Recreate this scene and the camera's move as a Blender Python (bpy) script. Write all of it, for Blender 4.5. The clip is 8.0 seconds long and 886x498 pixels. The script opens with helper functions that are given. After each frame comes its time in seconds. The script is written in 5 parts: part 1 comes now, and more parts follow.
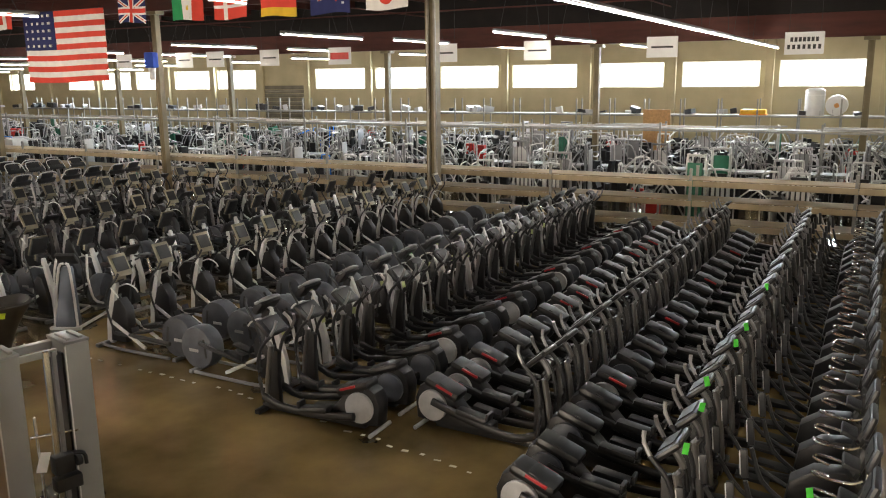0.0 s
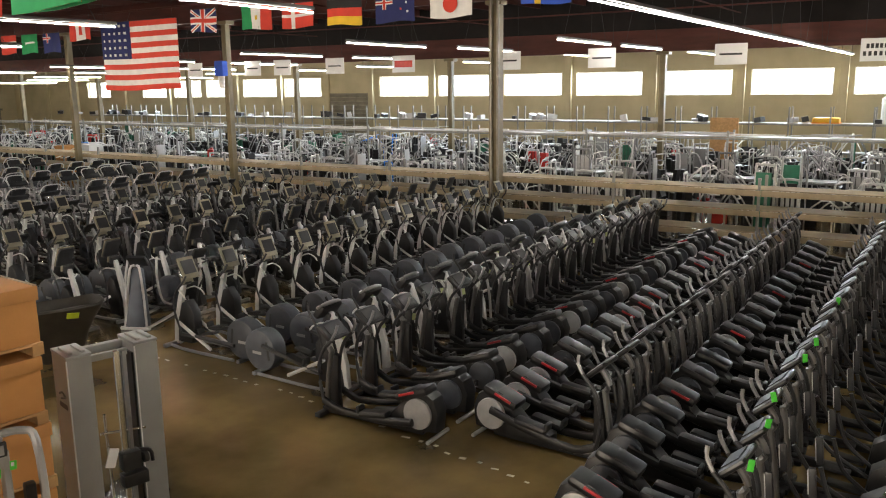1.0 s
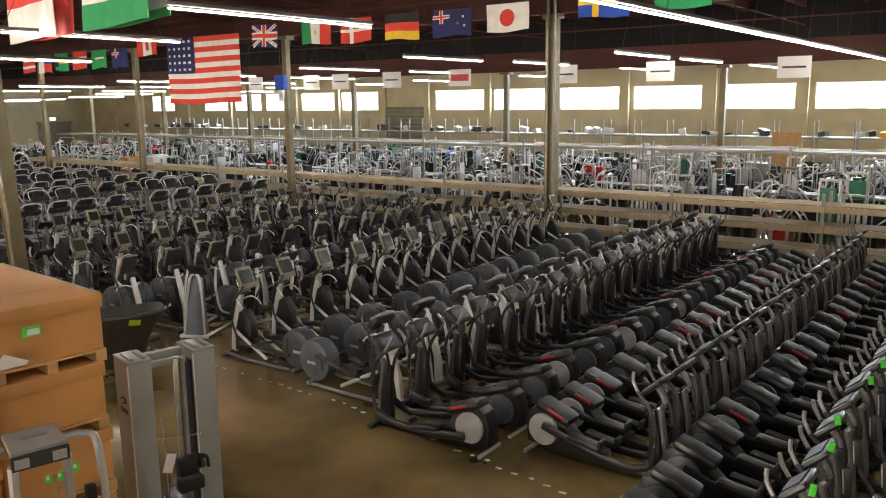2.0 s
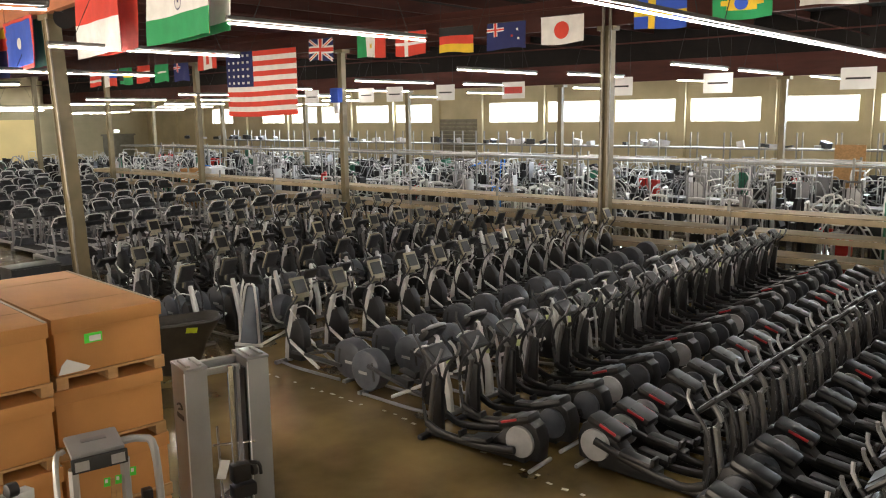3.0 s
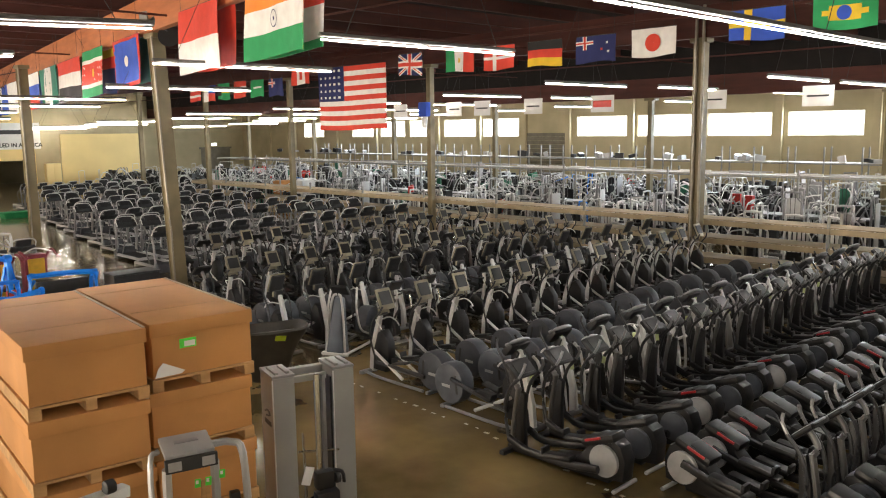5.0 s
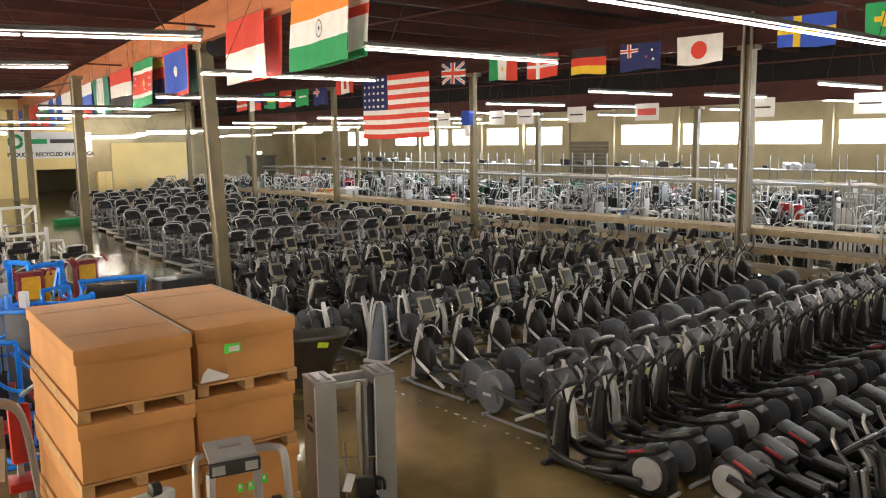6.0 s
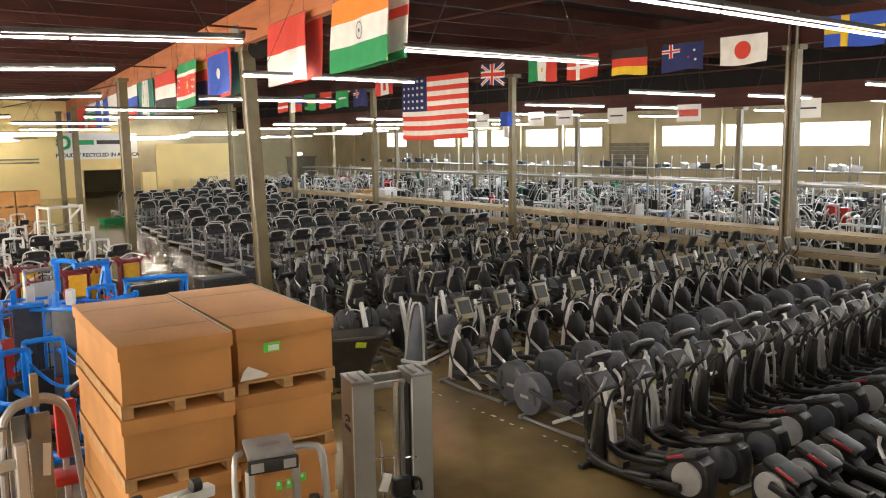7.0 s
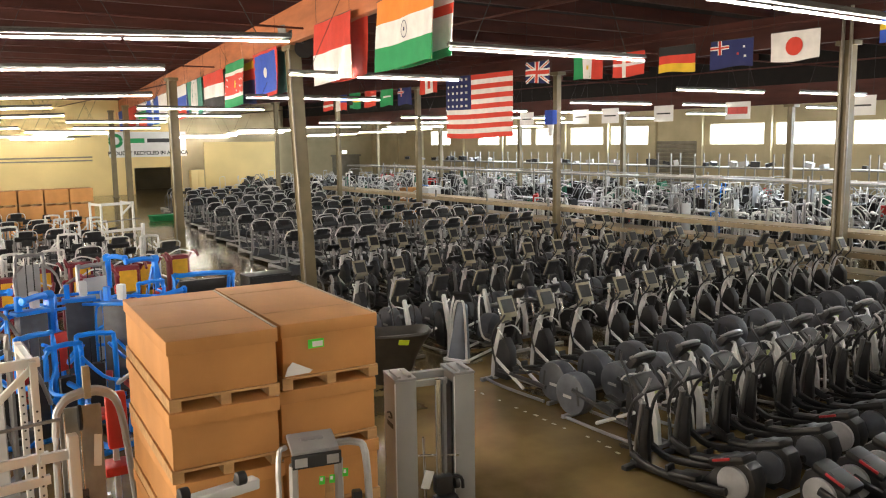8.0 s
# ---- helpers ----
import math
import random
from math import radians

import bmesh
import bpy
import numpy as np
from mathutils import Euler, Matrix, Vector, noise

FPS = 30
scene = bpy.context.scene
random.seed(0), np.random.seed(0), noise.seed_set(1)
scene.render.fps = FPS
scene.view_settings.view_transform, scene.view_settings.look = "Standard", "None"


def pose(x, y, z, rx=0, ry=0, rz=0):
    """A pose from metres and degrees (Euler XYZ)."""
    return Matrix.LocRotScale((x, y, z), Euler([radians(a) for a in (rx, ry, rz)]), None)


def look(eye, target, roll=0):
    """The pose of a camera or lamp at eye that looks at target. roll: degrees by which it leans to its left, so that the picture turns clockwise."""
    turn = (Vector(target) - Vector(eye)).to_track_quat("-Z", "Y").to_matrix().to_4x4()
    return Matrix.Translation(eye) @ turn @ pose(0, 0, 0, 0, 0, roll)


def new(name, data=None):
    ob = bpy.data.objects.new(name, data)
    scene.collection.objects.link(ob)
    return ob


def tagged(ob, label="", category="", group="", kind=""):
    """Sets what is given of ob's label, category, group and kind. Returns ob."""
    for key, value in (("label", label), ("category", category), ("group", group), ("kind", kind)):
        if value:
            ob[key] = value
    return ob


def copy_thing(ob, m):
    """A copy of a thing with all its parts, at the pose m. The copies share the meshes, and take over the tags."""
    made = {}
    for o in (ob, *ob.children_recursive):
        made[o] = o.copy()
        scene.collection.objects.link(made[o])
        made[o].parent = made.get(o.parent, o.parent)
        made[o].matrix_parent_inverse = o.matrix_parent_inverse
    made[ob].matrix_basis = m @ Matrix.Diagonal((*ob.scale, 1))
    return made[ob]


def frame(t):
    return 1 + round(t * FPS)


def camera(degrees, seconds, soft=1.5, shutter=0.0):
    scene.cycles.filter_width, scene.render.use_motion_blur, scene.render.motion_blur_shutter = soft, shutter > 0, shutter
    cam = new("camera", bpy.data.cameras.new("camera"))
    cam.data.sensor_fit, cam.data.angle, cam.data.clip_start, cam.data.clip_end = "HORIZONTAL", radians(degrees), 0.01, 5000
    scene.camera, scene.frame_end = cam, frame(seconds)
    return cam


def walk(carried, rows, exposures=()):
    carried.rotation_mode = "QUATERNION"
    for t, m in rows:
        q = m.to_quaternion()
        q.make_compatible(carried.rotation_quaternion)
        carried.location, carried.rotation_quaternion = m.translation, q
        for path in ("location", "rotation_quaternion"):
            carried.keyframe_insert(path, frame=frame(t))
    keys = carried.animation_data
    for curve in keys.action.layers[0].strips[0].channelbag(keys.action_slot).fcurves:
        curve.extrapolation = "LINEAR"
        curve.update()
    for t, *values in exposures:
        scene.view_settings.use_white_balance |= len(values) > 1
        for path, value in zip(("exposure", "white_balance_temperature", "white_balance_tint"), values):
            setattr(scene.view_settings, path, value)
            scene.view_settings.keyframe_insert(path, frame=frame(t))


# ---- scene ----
# ---- camera ----
EYE_HEIGHT = 4.7
cam = camera(57.0, 8.0, soft=1.1)
PATH = [(0, -61.77, -11.82, 0.64), (0.5, -59.62, -11.77, 0.64), (1, -57.44, -11.25, 0.67), (1.5, -55.54, -10.76, 0.66),
        (3, -49.89, -9.39, 0.73), (3.5, -48.42, -9.07, 0.74), (4, -46.89, -8.86, 0.72), (4.5, -45.39, -8.68, 0.70),
        (6, -40.88, -7.74, 0.79), (6.5, -39.58, -7.66, 0.77), (7, -38.18, -7.62, 0.76), (7.5, -36.62, -7.61, 0.79),
        (8, -35.12, -7.70, 0.78)]
walk(cam, [(t, pose(0, 0, EYE_HEIGHT, 90 + p, r, h)) for t, h, p, r in PATH],
     exposures=[(0.0, 0.3), (8.0, 0.5)])

# ---- world and large lights ----
world = bpy.data.worlds.new("world")
scene.world = world
world.use_nodes = True
wn = world.node_tree
sky = wn.nodes.new("ShaderNodeTexSky")
sky.sky_type = "NISHITA"
sky.sun_disc = False
sky.sun_elevation, sky.sun_rotation = radians(40), radians(90)
wn.links.new(sky.outputs[0], wn.nodes["Background"].inputs[0])
wn.nodes["Background"].inputs[1].default_value = 0.12
TUBE_GLOW = 108.0
WINDOW_WATTS = 540.0

WALL_X, END_Y, CREAM_Y, EAST_Z = 50.0, 86.0, 78.0, 6.2
WINDOWS = [(1.0, 5.5), (6.5, 10.85), (11.9, 15.85), (17.3, 21.7), (22.7, 27.0), (28.1, 32.3), (33.2, 37.55),
           (43.3, 47.2), (48.1, 51.9), (53.6, 56.4), (57.1, 60.6), (61.6, 65.0), (69.8, 73.3)]
SILL, HEAD = 4.02, 5.5


def window_light(y0, y1):
    lamp = bpy.data.lights.new("window_daylight", "AREA")
    lamp.shape, lamp.size, lamp.size_y = "RECTANGLE", y1 - y0, HEAD - SILL
    lamp.energy, lamp.color = WINDOW_WATTS, (0.8, 0.91, 1.0)
    ob = new("window_daylight", lamp)
    ob.matrix_world = look((WALL_X + 0.05, (y0 + y1) / 2, (SILL + HEAD) / 2), (0, (y0 + y1) / 2, 2.2))


for y0, y1 in WINDOWS:
    window_light(y0, y1)

# daylight through the open loading doors of the west wall
DOCKS = ((-6.0, 0.0), (8.0, 18.0), (22.0, 32.0), (40.0, 50.0))
for a, b in DOCKS:
    dock = bpy.data.lights.new("dock_daylight", "AREA")
    dock.shape, dock.size, dock.size_y, dock.energy, dock.color = "RECTANGLE", b - a - 0.1, 4.9, (290.0 if a > 0 else 120.0) * (b - a), (1.0, 0.85, 0.68)
    new("dock_daylight", dock).matrix_world = look((-20.05, (a + b) / 2, 2.5), (10.0, (a + b) / 2, 2.2))


# ---- materials ----
def mat(name, color, rough=0.5, metal=0.0, vary=0.15, scale=6.0, bump=0.0, bump_scale=60.0, per_object=0.0, coat=0.0,
        stretch=(1, 1, 1), second=None, spots=0.0):
    m = bpy.data.materials.new(name)
    m.use_nodes = True
    nt = m.node_tree
    bsdf = nt.nodes["Principled BSDF"]
    tc = nt.nodes.new("ShaderNodeTexCoord")
    mp = nt.nodes.new("ShaderNodeMapping")
    mp.inputs["Scale"].default_value = stretch
    nt.links.new(tc.outputs["Object"], mp.inputs[0])
    nz = nt.nodes.new("ShaderNodeTexNoise")
    nz.inputs["Scale"].default_value, nz.inputs["Detail"].default_value = scale, 6
    nt.links.new(mp.outputs[0], nz.inputs["Vector"])
    ramp = nt.nodes.new("ShaderNodeValToRGB")
    lo = [max(0.0, c * (1 - vary)) for c in color]
    hi = [min(1.0, c * (1 + vary)) for c in (second or color)]
    ramp.color_ramp.elements[0].position, ramp.color_ramp.elements[1].position = 0.3, 0.7
    ramp.color_ramp.elements[0].color, ramp.color_ramp.elements[1].color = (*lo, 1), (*hi, 1)
    nt.links.new(nz.outputs[0], ramp.inputs[0])
    out = ramp.outputs[0]
    if per_object:
        oi = nt.nodes.new("ShaderNodeObjectInfo")
        mr = nt.nodes.new("ShaderNodeMapRange")
        mr.inputs["To Min"].default_value, mr.inputs["To Max"].default_value = 1 - per_object, 1 + per_object
        nt.links.new(oi.outputs["Random"], mr.inputs[0])
        hsv = nt.nodes.new("ShaderNodeHueSaturation")
        nt.links.new(mr.outputs[0], hsv.inputs["Value"])
        nt.links.new(out, hsv.inputs["Color"])
        out = hsv.outputs[0]
    nt.links.new(out, bsdf.inputs["Base Color"])
    fine = nt.nodes.new("ShaderNodeTexNoise")
    fine.inputs["Scale"].default_value, fine.inputs["Detail"].default_value = bump_scale, 4
    nt.links.new(mp.outputs[0], fine.inputs["Vector"])
    rr = nt.nodes.new("ShaderNodeMapRange")
    rr.inputs["To Min"].default_value, rr.inputs["To Max"].default_value = max(0.03, rough - 0.05), min(1, rough + 0.05)
    nt.links.new(fine.outputs[0], rr.inputs[0])
    nt.links.new(rr.outputs[0], bsdf.inputs["Roughness"])
    bsdf.inputs["Metallic"].default_value = metal
    bsdf.inputs["Coat Weight"].default_value = coat
    if bump:
        bp = nt.nodes.new("ShaderNodeBump")
        bp.inputs["Strength"].default_value, bp.inputs["Distance"].default_value = bump, 0.01
        nt.links.new(fine.outputs[0], bp.inputs["Height"])
        nt.links.new(bp.outputs[0], bsdf.inputs["Normal"])
    return m


def glow(name, color, strength):
    m = bpy.data.materials.new(name)
    m.use_nodes = True
    b = m.node_tree.nodes["Principled BSDF"]
    b.inputs["Base Color"].default_value = (0.8, 0.8, 0.8, 1)
    b.inputs["Emission Color"].default_value, b.inputs["Emission Strength"].default_value = (*color, 1), strength
    return m


M = {
    "mast": mat("bright_pewter", (0.2, 0.195, 0.19), 0.3, 0.5, 0.12, 4, 0.0, 5, per_object=0.2),
    "flash": mat("dark_red_plastic", (0.42, 0.015, 0.02), 0.4, 0, 0.1, 8),
    "housing": mat("grey_enamel", (0.1, 0.095, 0.085), 0.6),
    "tower": mat("silver_grey_shroud", (0.31, 0.31, 0.295), 0.4, 0.15, 0.06, 3, 0.03, 60),
    # the girder glulam again, with the dimness of the east bays painted in
    "girder_shaded": mat("glulam_with_painted_shade", (0.075, 0.019, 0.012), 0.75, 0, 0.25, 2.0, 0.2, 30, stretch=(2, 0.3, 2)),
    "floor": mat("sealed_concrete", (0.085, 0.06, 0.024), 0.14, 0, 0.45, 0.45, 0.05, 2.5, second=(0.19, 0.132, 0.052)),
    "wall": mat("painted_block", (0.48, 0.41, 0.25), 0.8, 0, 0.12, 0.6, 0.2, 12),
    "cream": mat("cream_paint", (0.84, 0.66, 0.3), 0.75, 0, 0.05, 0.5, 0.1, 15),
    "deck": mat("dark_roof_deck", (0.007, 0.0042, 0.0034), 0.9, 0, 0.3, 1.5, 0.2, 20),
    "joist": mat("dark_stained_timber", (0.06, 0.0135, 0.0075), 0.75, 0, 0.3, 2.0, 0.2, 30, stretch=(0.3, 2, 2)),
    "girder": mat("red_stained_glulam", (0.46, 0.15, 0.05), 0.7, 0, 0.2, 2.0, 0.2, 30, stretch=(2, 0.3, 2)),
    "column": mat("olive_painted_steel", (0.2, 0.16, 0.085), 0.5, 0, 0.2, 1.5, 0.1, 30),
    "pipe": mat("galvanised_pipe", (0.3, 0.27, 0.22), 0.45, 0.5, 0.15, 5),
    "black": mat("black_plastic", (0.0105, 0.0105, 0.0115), 0.4, 0, 0.3, 8, 0.04, 90, per_object=0.35),
    "gunmetal": mat("dark_grey_plastic", (0.028, 0.029, 0.032), 0.4, 0, 0.25, 8, 0.15, 150, per_object=0.3),
    "hood": mat("grey_hood_plastic", (0.2, 0.2, 0.195), 0.4, 0.1, 0.12, 5),
    "slate": mat("slate_blue_paint", (0.11, 0.13, 0.16), 0.35, 0.2, 0.12, 4, 0.0, 20),
    "drum": mat("slate_plastic", (0.075, 0.082, 0.096), 0.42, 0, 0.2, 6, 0.2, 120, per_object=0.25),
    "disc": mat("light_grey_disc", (0.42, 0.42, 0.42), 0.4, 0.1, 0.1, 8),
    "silver": mat("silver_paint", (0.7, 0.7, 0.69), 0.38, 0.2, 0.1, 3, 0.0, 5, per_object=0.15),
    "graymetal": mat("pewter_paint", (0.27, 0.27, 0.275), 0.36, 0.45, 0.15, 3, 0.0, 5, per_object=0.25),
    "chrome": mat("chrome", (0.75, 0.75, 0.75), 0.25, 1.0, 0.05, 7),
    "bezel": mat("putty_plastic", (0.27, 0.245, 0.17), 0.42, 0, 0.12, 8, per_object=0.35),
    "screen": mat("dark_display", (0.02, 0.02, 0.021), 0.35, 0, 0.2, 10),
    "red": mat("red_vinyl", (0.55, 0.03, 0.02), 0.4, 0, 0.12, 8, per_object=0.15),
    "rubber": mat("rubber", (0.018, 0.018, 0.018), 0.7, 0, 0.2, 10),
    "tag": mat("pale_paper_tag", (0.55, 0.62, 0.3), 0.7, 0, 0.1, 12, per_object=0.3),
    "tag_green": mat("green_paper_tag", (0.1, 0.75, 0.07), 0.6, 0, 0.1, 12),
    "tag_yellow": mat("yellow_paper_tag", (0.6, 0.75, 0.04), 0.6, 0, 0.1, 12),
    "paper": mat("white_paper", (0.8, 0.8, 0.78), 0.7, 0, 0.04, 3, 0.1, 20),
    "ink": mat("black_print", (0.03, 0.03, 0.03), 0.6, 0, 0.1, 8),
    "cardboard": mat("cardboard", (0.56, 0.265, 0.082), 0.72, 0, 0.16, 1.3, 0.12, 40, per_object=0.08),
    "pallet": mat("pallet_wood", (0.5, 0.29, 0.12), 0.75, 0, 0.2, 3, 0.3, 30, stretch=(1, 4, 4)),
    "shelf": mat("particle_board", (0.43, 0.345, 0.22), 0.75, 0, 0.15, 2, 0.2, 40, per_object=0.12),
    "rack": mat("grey_rack_steel", (0.3, 0.3, 0.28), 0.5, 0.4, 0.2, 4),
    "white": mat("white_powder_coat", (0.72, 0.72, 0.69), 0.38, 0.1, 0.08, 2.5, 0.0, 6, per_object=0.08),
    "blue": mat("blue_powder_coat", (0.006, 0.24, 0.88), 0.3, 0.0, 0.12, 3, 0.0, 6),
    "maroon": mat("maroon_powder_coat", (0.2, 0.02, 0.035), 0.35, 0.1, 0.15, 3, 0.0, 6),
    "yellow": mat("yellow_vinyl", (0.75, 0.42, 0.02), 0.45, 0, 0.1, 6),
    "steelgrey": mat("grey_powder_coat", (0.46, 0.46, 0.46), 0.36, 0.25, 0.12, 2.5, 0.0, 5, per_object=0.2),
    "plastic_white": mat("frosted_plastic", (0.7, 0.7, 0.68), 0.45, 0, 0.05, 4),
    "green": mat("green_paint", (0.02, 0.16, 0.09), 0.45, 0, 0.15, 5, per_object=0.2),
    "tarp": mat("dark_tarp", (0.035, 0.028, 0.019), 0.5, 0, 0.3, 4, 0.4, 15),
    "door": mat("grey_roller_door", (0.2, 0.18, 0.13), 0.6, 0.2, 0.15, 2),
    "tape": mat("floor_tape", (0.5, 0.45, 0.34), 0.7, 0, 0.25, 5),
    "tube": glow("fluorescent_tube", (1.0, 0.945, 0.86), TUBE_GLOW),
    "sign_glow": glow("exit_sign_face", (0.9, 1.0, 0.9), 3.0),
    "daylight": glow("daylight", (0.97, 0.99, 1.0), 2.2),
    "fixture": mat("white_enamel", (0.75, 0.74, 0.7), 0.4),
}
FLAG = {k: mat("cloth_" + k, c, 0.8, 0, 0.08, 4, 0.2, 200) for k, c in dict(
    red=(0.64, 0.055, 0.032), white=(0.78, 0.77, 0.74), blue=(0.02, 0.05, 0.28), navy=(0.015, 0.022, 0.11), green=(0.02, 0.3, 0.1),
    orange=(0.8, 0.25, 0.03), yellow=(0.75, 0.5, 0.03), black=(0.02, 0.02, 0.02), teal=(0.03, 0.2, 0.14), royal=(0.03, 0.09, 0.5)).items()}


# ---- mesh helpers ----
def box(bm, c, s, rot=None, bevel=0.0, taper=None):
    r = bmesh.ops.create_cube(bm, size=1.0)
    vs = r["verts"]
    if taper:
        for v in vs:
            if v.co.z > 0:
                v.co.x *= taper[0]
                v.co.y *= taper[1]
    m = Matrix.Translation(c) @ (Euler([radians(a) for a in rot]).to_matrix().to_4x4() if rot else Matrix()) @ Matrix.Diagonal((*s, 1))
    bmesh.ops.transform(bm, matrix=m, verts=vs)
    if bevel:
        es = list({e for v in vs for e in v.link_edges})
        bmesh.ops.bevel(bm, geom=es, offset=bevel, segments=2, affect="EDGES", profile=0.6)


def cyl(bm, a, b, r0, r1=None, seg=10):
    a, b = Vector(a), Vector(b)
    d = b - a
    m = Matrix.Translation((a + b) / 2) @ d.to_track_quat("Z", "Y").to_matrix().to_4x4()
    bmesh.ops.create_cone(bm, cap_ends=True, segments=seg, radius1=r0, radius2=r0 if r1 is None else r1, depth=d.length, matrix=m)


def smooth_path(pts, n=4):
    pts = [Vector(p) for p in pts]
    if len(pts) < 3:
        return pts
    out = []
    ext = [pts[0] * 2 - pts[1]] + pts + [pts[-1] * 2 - pts[-2]]
    for i in range(1, len(ext) - 2):
        p0, p1, p2, p3 = ext[i - 1:i + 3]
        for k in range(n):
            t = k / n
            out.append(0.5 * ((2 * p1) + (p2 - p0) * t + (2 * p0 - 5 * p1 + 4 * p2 - p3) * t * t + (3 * p1 - p0 - 3 * p2 + p3) * t ** 3))
    return out + [pts[-1]]


def tube(bm, pts, r, seg=6, n=4, flat=1.0, r_end=None):
    """A round or flattened tube swept along a smooth path."""
    path = smooth_path(pts, n)
    rings = []
    for i, p in enumerate(path):
        d = (path[min(i + 1, len(path) - 1)] - path[max(i - 1, 0)]).normalized()
        side = d.cross(Vector((0, 0, 1)))
        if side.length < 0.05:
            side = d.cross(Vector((0, 1, 0)))
        side.normalize()
        up = side.cross(d).normalized()
        rr = r if r_end is None else r + (r_end - r) * i / (len(path) - 1)
        rings.append([bm.verts.new(p + side * (rr * math.cos(2 * math.pi * k / seg)) + up * (rr * flat * math.sin(2 * math.pi * k / seg))) for k in range(seg)])
    for a, b in zip(rings, rings[1:]):
        for k in range(seg):
            bm.faces.new((a[k], a[(k + 1) % seg], b[(k + 1) % seg], b[k]))
    bm.faces.new(rings[0][::-1])
    bm.faces.new(rings[-1])


def profile(bm, pts, width, bevel=0.0, x=0.0):
    """A side outline in the yz plane, made width thick along x."""
    f = bm.faces.new([bm.verts.new((x - width / 2, y, z)) for y, z in pts])
    r = bmesh.ops.extrude_face_region(bm, geom=[f])
    vs = [g for g in r["geom"] if isinstance(g, bmesh.types.BMVert)]
    bmesh.ops.translate(bm, vec=(width, 0, 0), verts=vs)
    if bevel:
        fs = [g for g in r["geom"] if isinstance(g, bmesh.types.BMFace)] + [f]
        es = list({e for g in fs for e in g.edges})
        bmesh.ops.bevel(bm, geom=es, offset=bevel, segments=2, affect="EDGES", profile=0.6)


def drum(bm, c, r, width, seg=24, bevel=0.05):
    pts = [(c[1] + r * math.cos(2 * math.pi * k / seg), c[2] + r * math.sin(2 * math.pi * k / seg)) for k in range(seg)]
    profile(bm, pts, width, bevel, c[0])


def part(name, bm, material, parent=None, label="", shade=True):
    bmesh.ops.recalc_face_normals(bm, faces=bm.faces)
    me = bpy.data.meshes.new(name)
    bm.to_mesh(me)
    bm.free()
    me.materials.append(material)
    if shade:
        me.polygons.foreach_set("use_smooth", [True] * len(me.polygons))
        me.set_sharp_from_angle(angle=radians(35))
    ob = new(name, me)
    if parent:
        ob.parent = parent
    if label:
        tagged(ob, label)
    return ob


def made(name, material, parent, *calls, label=""):
    """One part out of several (function, arguments) calls."""
    bm = bmesh.new()
    for fn, *args in calls:
        kw = args.pop() if args and isinstance(args[-1], dict) else {}
        fn(bm, *args, **kw)
    return part(name, bm, material, parent, label)


def thing(name, label, category, group="", kind=""):
    return tagged(new(name), label, category, group, kind)


def structure(name, material, *calls, label=""):
    ob = made(name, material, None, *calls)
    return tagged(ob, label, "", "", "structure")


# ---- the building ----
structure("floor", M["floor"], (box, (17, 36, -0.1), (76, 104, 0.2)), label="brown sealed concrete warehouse floor with a worn shine")
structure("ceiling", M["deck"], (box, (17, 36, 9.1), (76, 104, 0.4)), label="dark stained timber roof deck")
structure("wall_south", M["wall"], (box, (17, -15.15, 4.4), (76, 0.3, 9)), label="plain painted block wall")
structure("wall_west", M["cream"], (box, (-20.15, 36, 7.0), (0.3, 104, 4.0)), *[(box, (-20.15, (a + b) / 2, 2.5), (0.3, b - a, 5.0)) for a, b in ((-16, -6), (0, 8), (18, 22), (32, 40), (50, 88))],
          label="cream painted wall with open loading doors")


def window_wall():
    bm = bmesh.new()
    lo, hi = -15.0, END_Y
    box(bm, (WALL_X + 0.15, (lo + hi) / 2, SILL / 2), (0.3, hi - lo, SILL))
    box(bm, (WALL_X + 0.15, (lo + hi) / 2, (HEAD + 9) / 2), (0.3, hi - lo, 9 - HEAD))
    edges = [lo] + [e for w in WINDOWS for e in w] + [hi]
    for a, b in zip(edges[::2], edges[1::2]):
        box(bm, (WALL_X + 0.15, (a + b) / 2, (SILL + HEAD) / 2), (0.3, b - a, HEAD - SILL))
    tagged(part("wall_east", bm, M["wall"]), "olive cream painted block wall with high windows", kind="structure")
    for i, (a, b) in enumerate(WINDOWS):
        w = thing("window_%d" % (i + 1), "high horizontal strip window, bright with daylight", "window", kind="structure")
        made("window_frame", M["fixture"], w, (box, (WALL_X + 0.1, (a + b) / 2, HEAD - 0.03), (0.12, b - a, 0.05)),
             (box, (WALL_X + 0.1, (a + b) / 2, SILL + 0.03), (0.12, b - a, 0.05)),
             (box, (WALL_X + 0.1, a + 0.03, (SILL + HEAD) / 2), (0.12, 0.05, HEAD - SILL - 0.1)),
             (box, (WALL_X + 0.1, b - 0.03, (SILL + HEAD) / 2), (0.12, 0.05, HEAD - SILL - 0.1)))
    structure("backdrop", M["daylight"], (box, (WALL_X + 2.2, 36, 4.8), (0.05, 110, 7)), label="overexposed white daylight outside")
    for y in (0.2, 6.0, 11.4, 16.6, 22.2, 27.5, 32.75, 38.3, 42.6, 47.6, 52.6, 61.2, 67.5, 75, 80):
        structure("trim_pilaster", M["wall"], (box, (WALL_X - 0.12, y, (EAST_Z + 1.0) / 2), (0.24, 0.45, EAST_Z + 1.0), {"bevel": 0.02}), label="shallow painted wall pilaster")
    structure("door_1", M["door"], *[(box, (WALL_X - 0.06, 40.5, 0.25 + 0.3 * k), (0.08, 4.4, 0.28), {"bevel": 0.03}) for k in range(14)],
              label="closed grey roller door in the window wall")


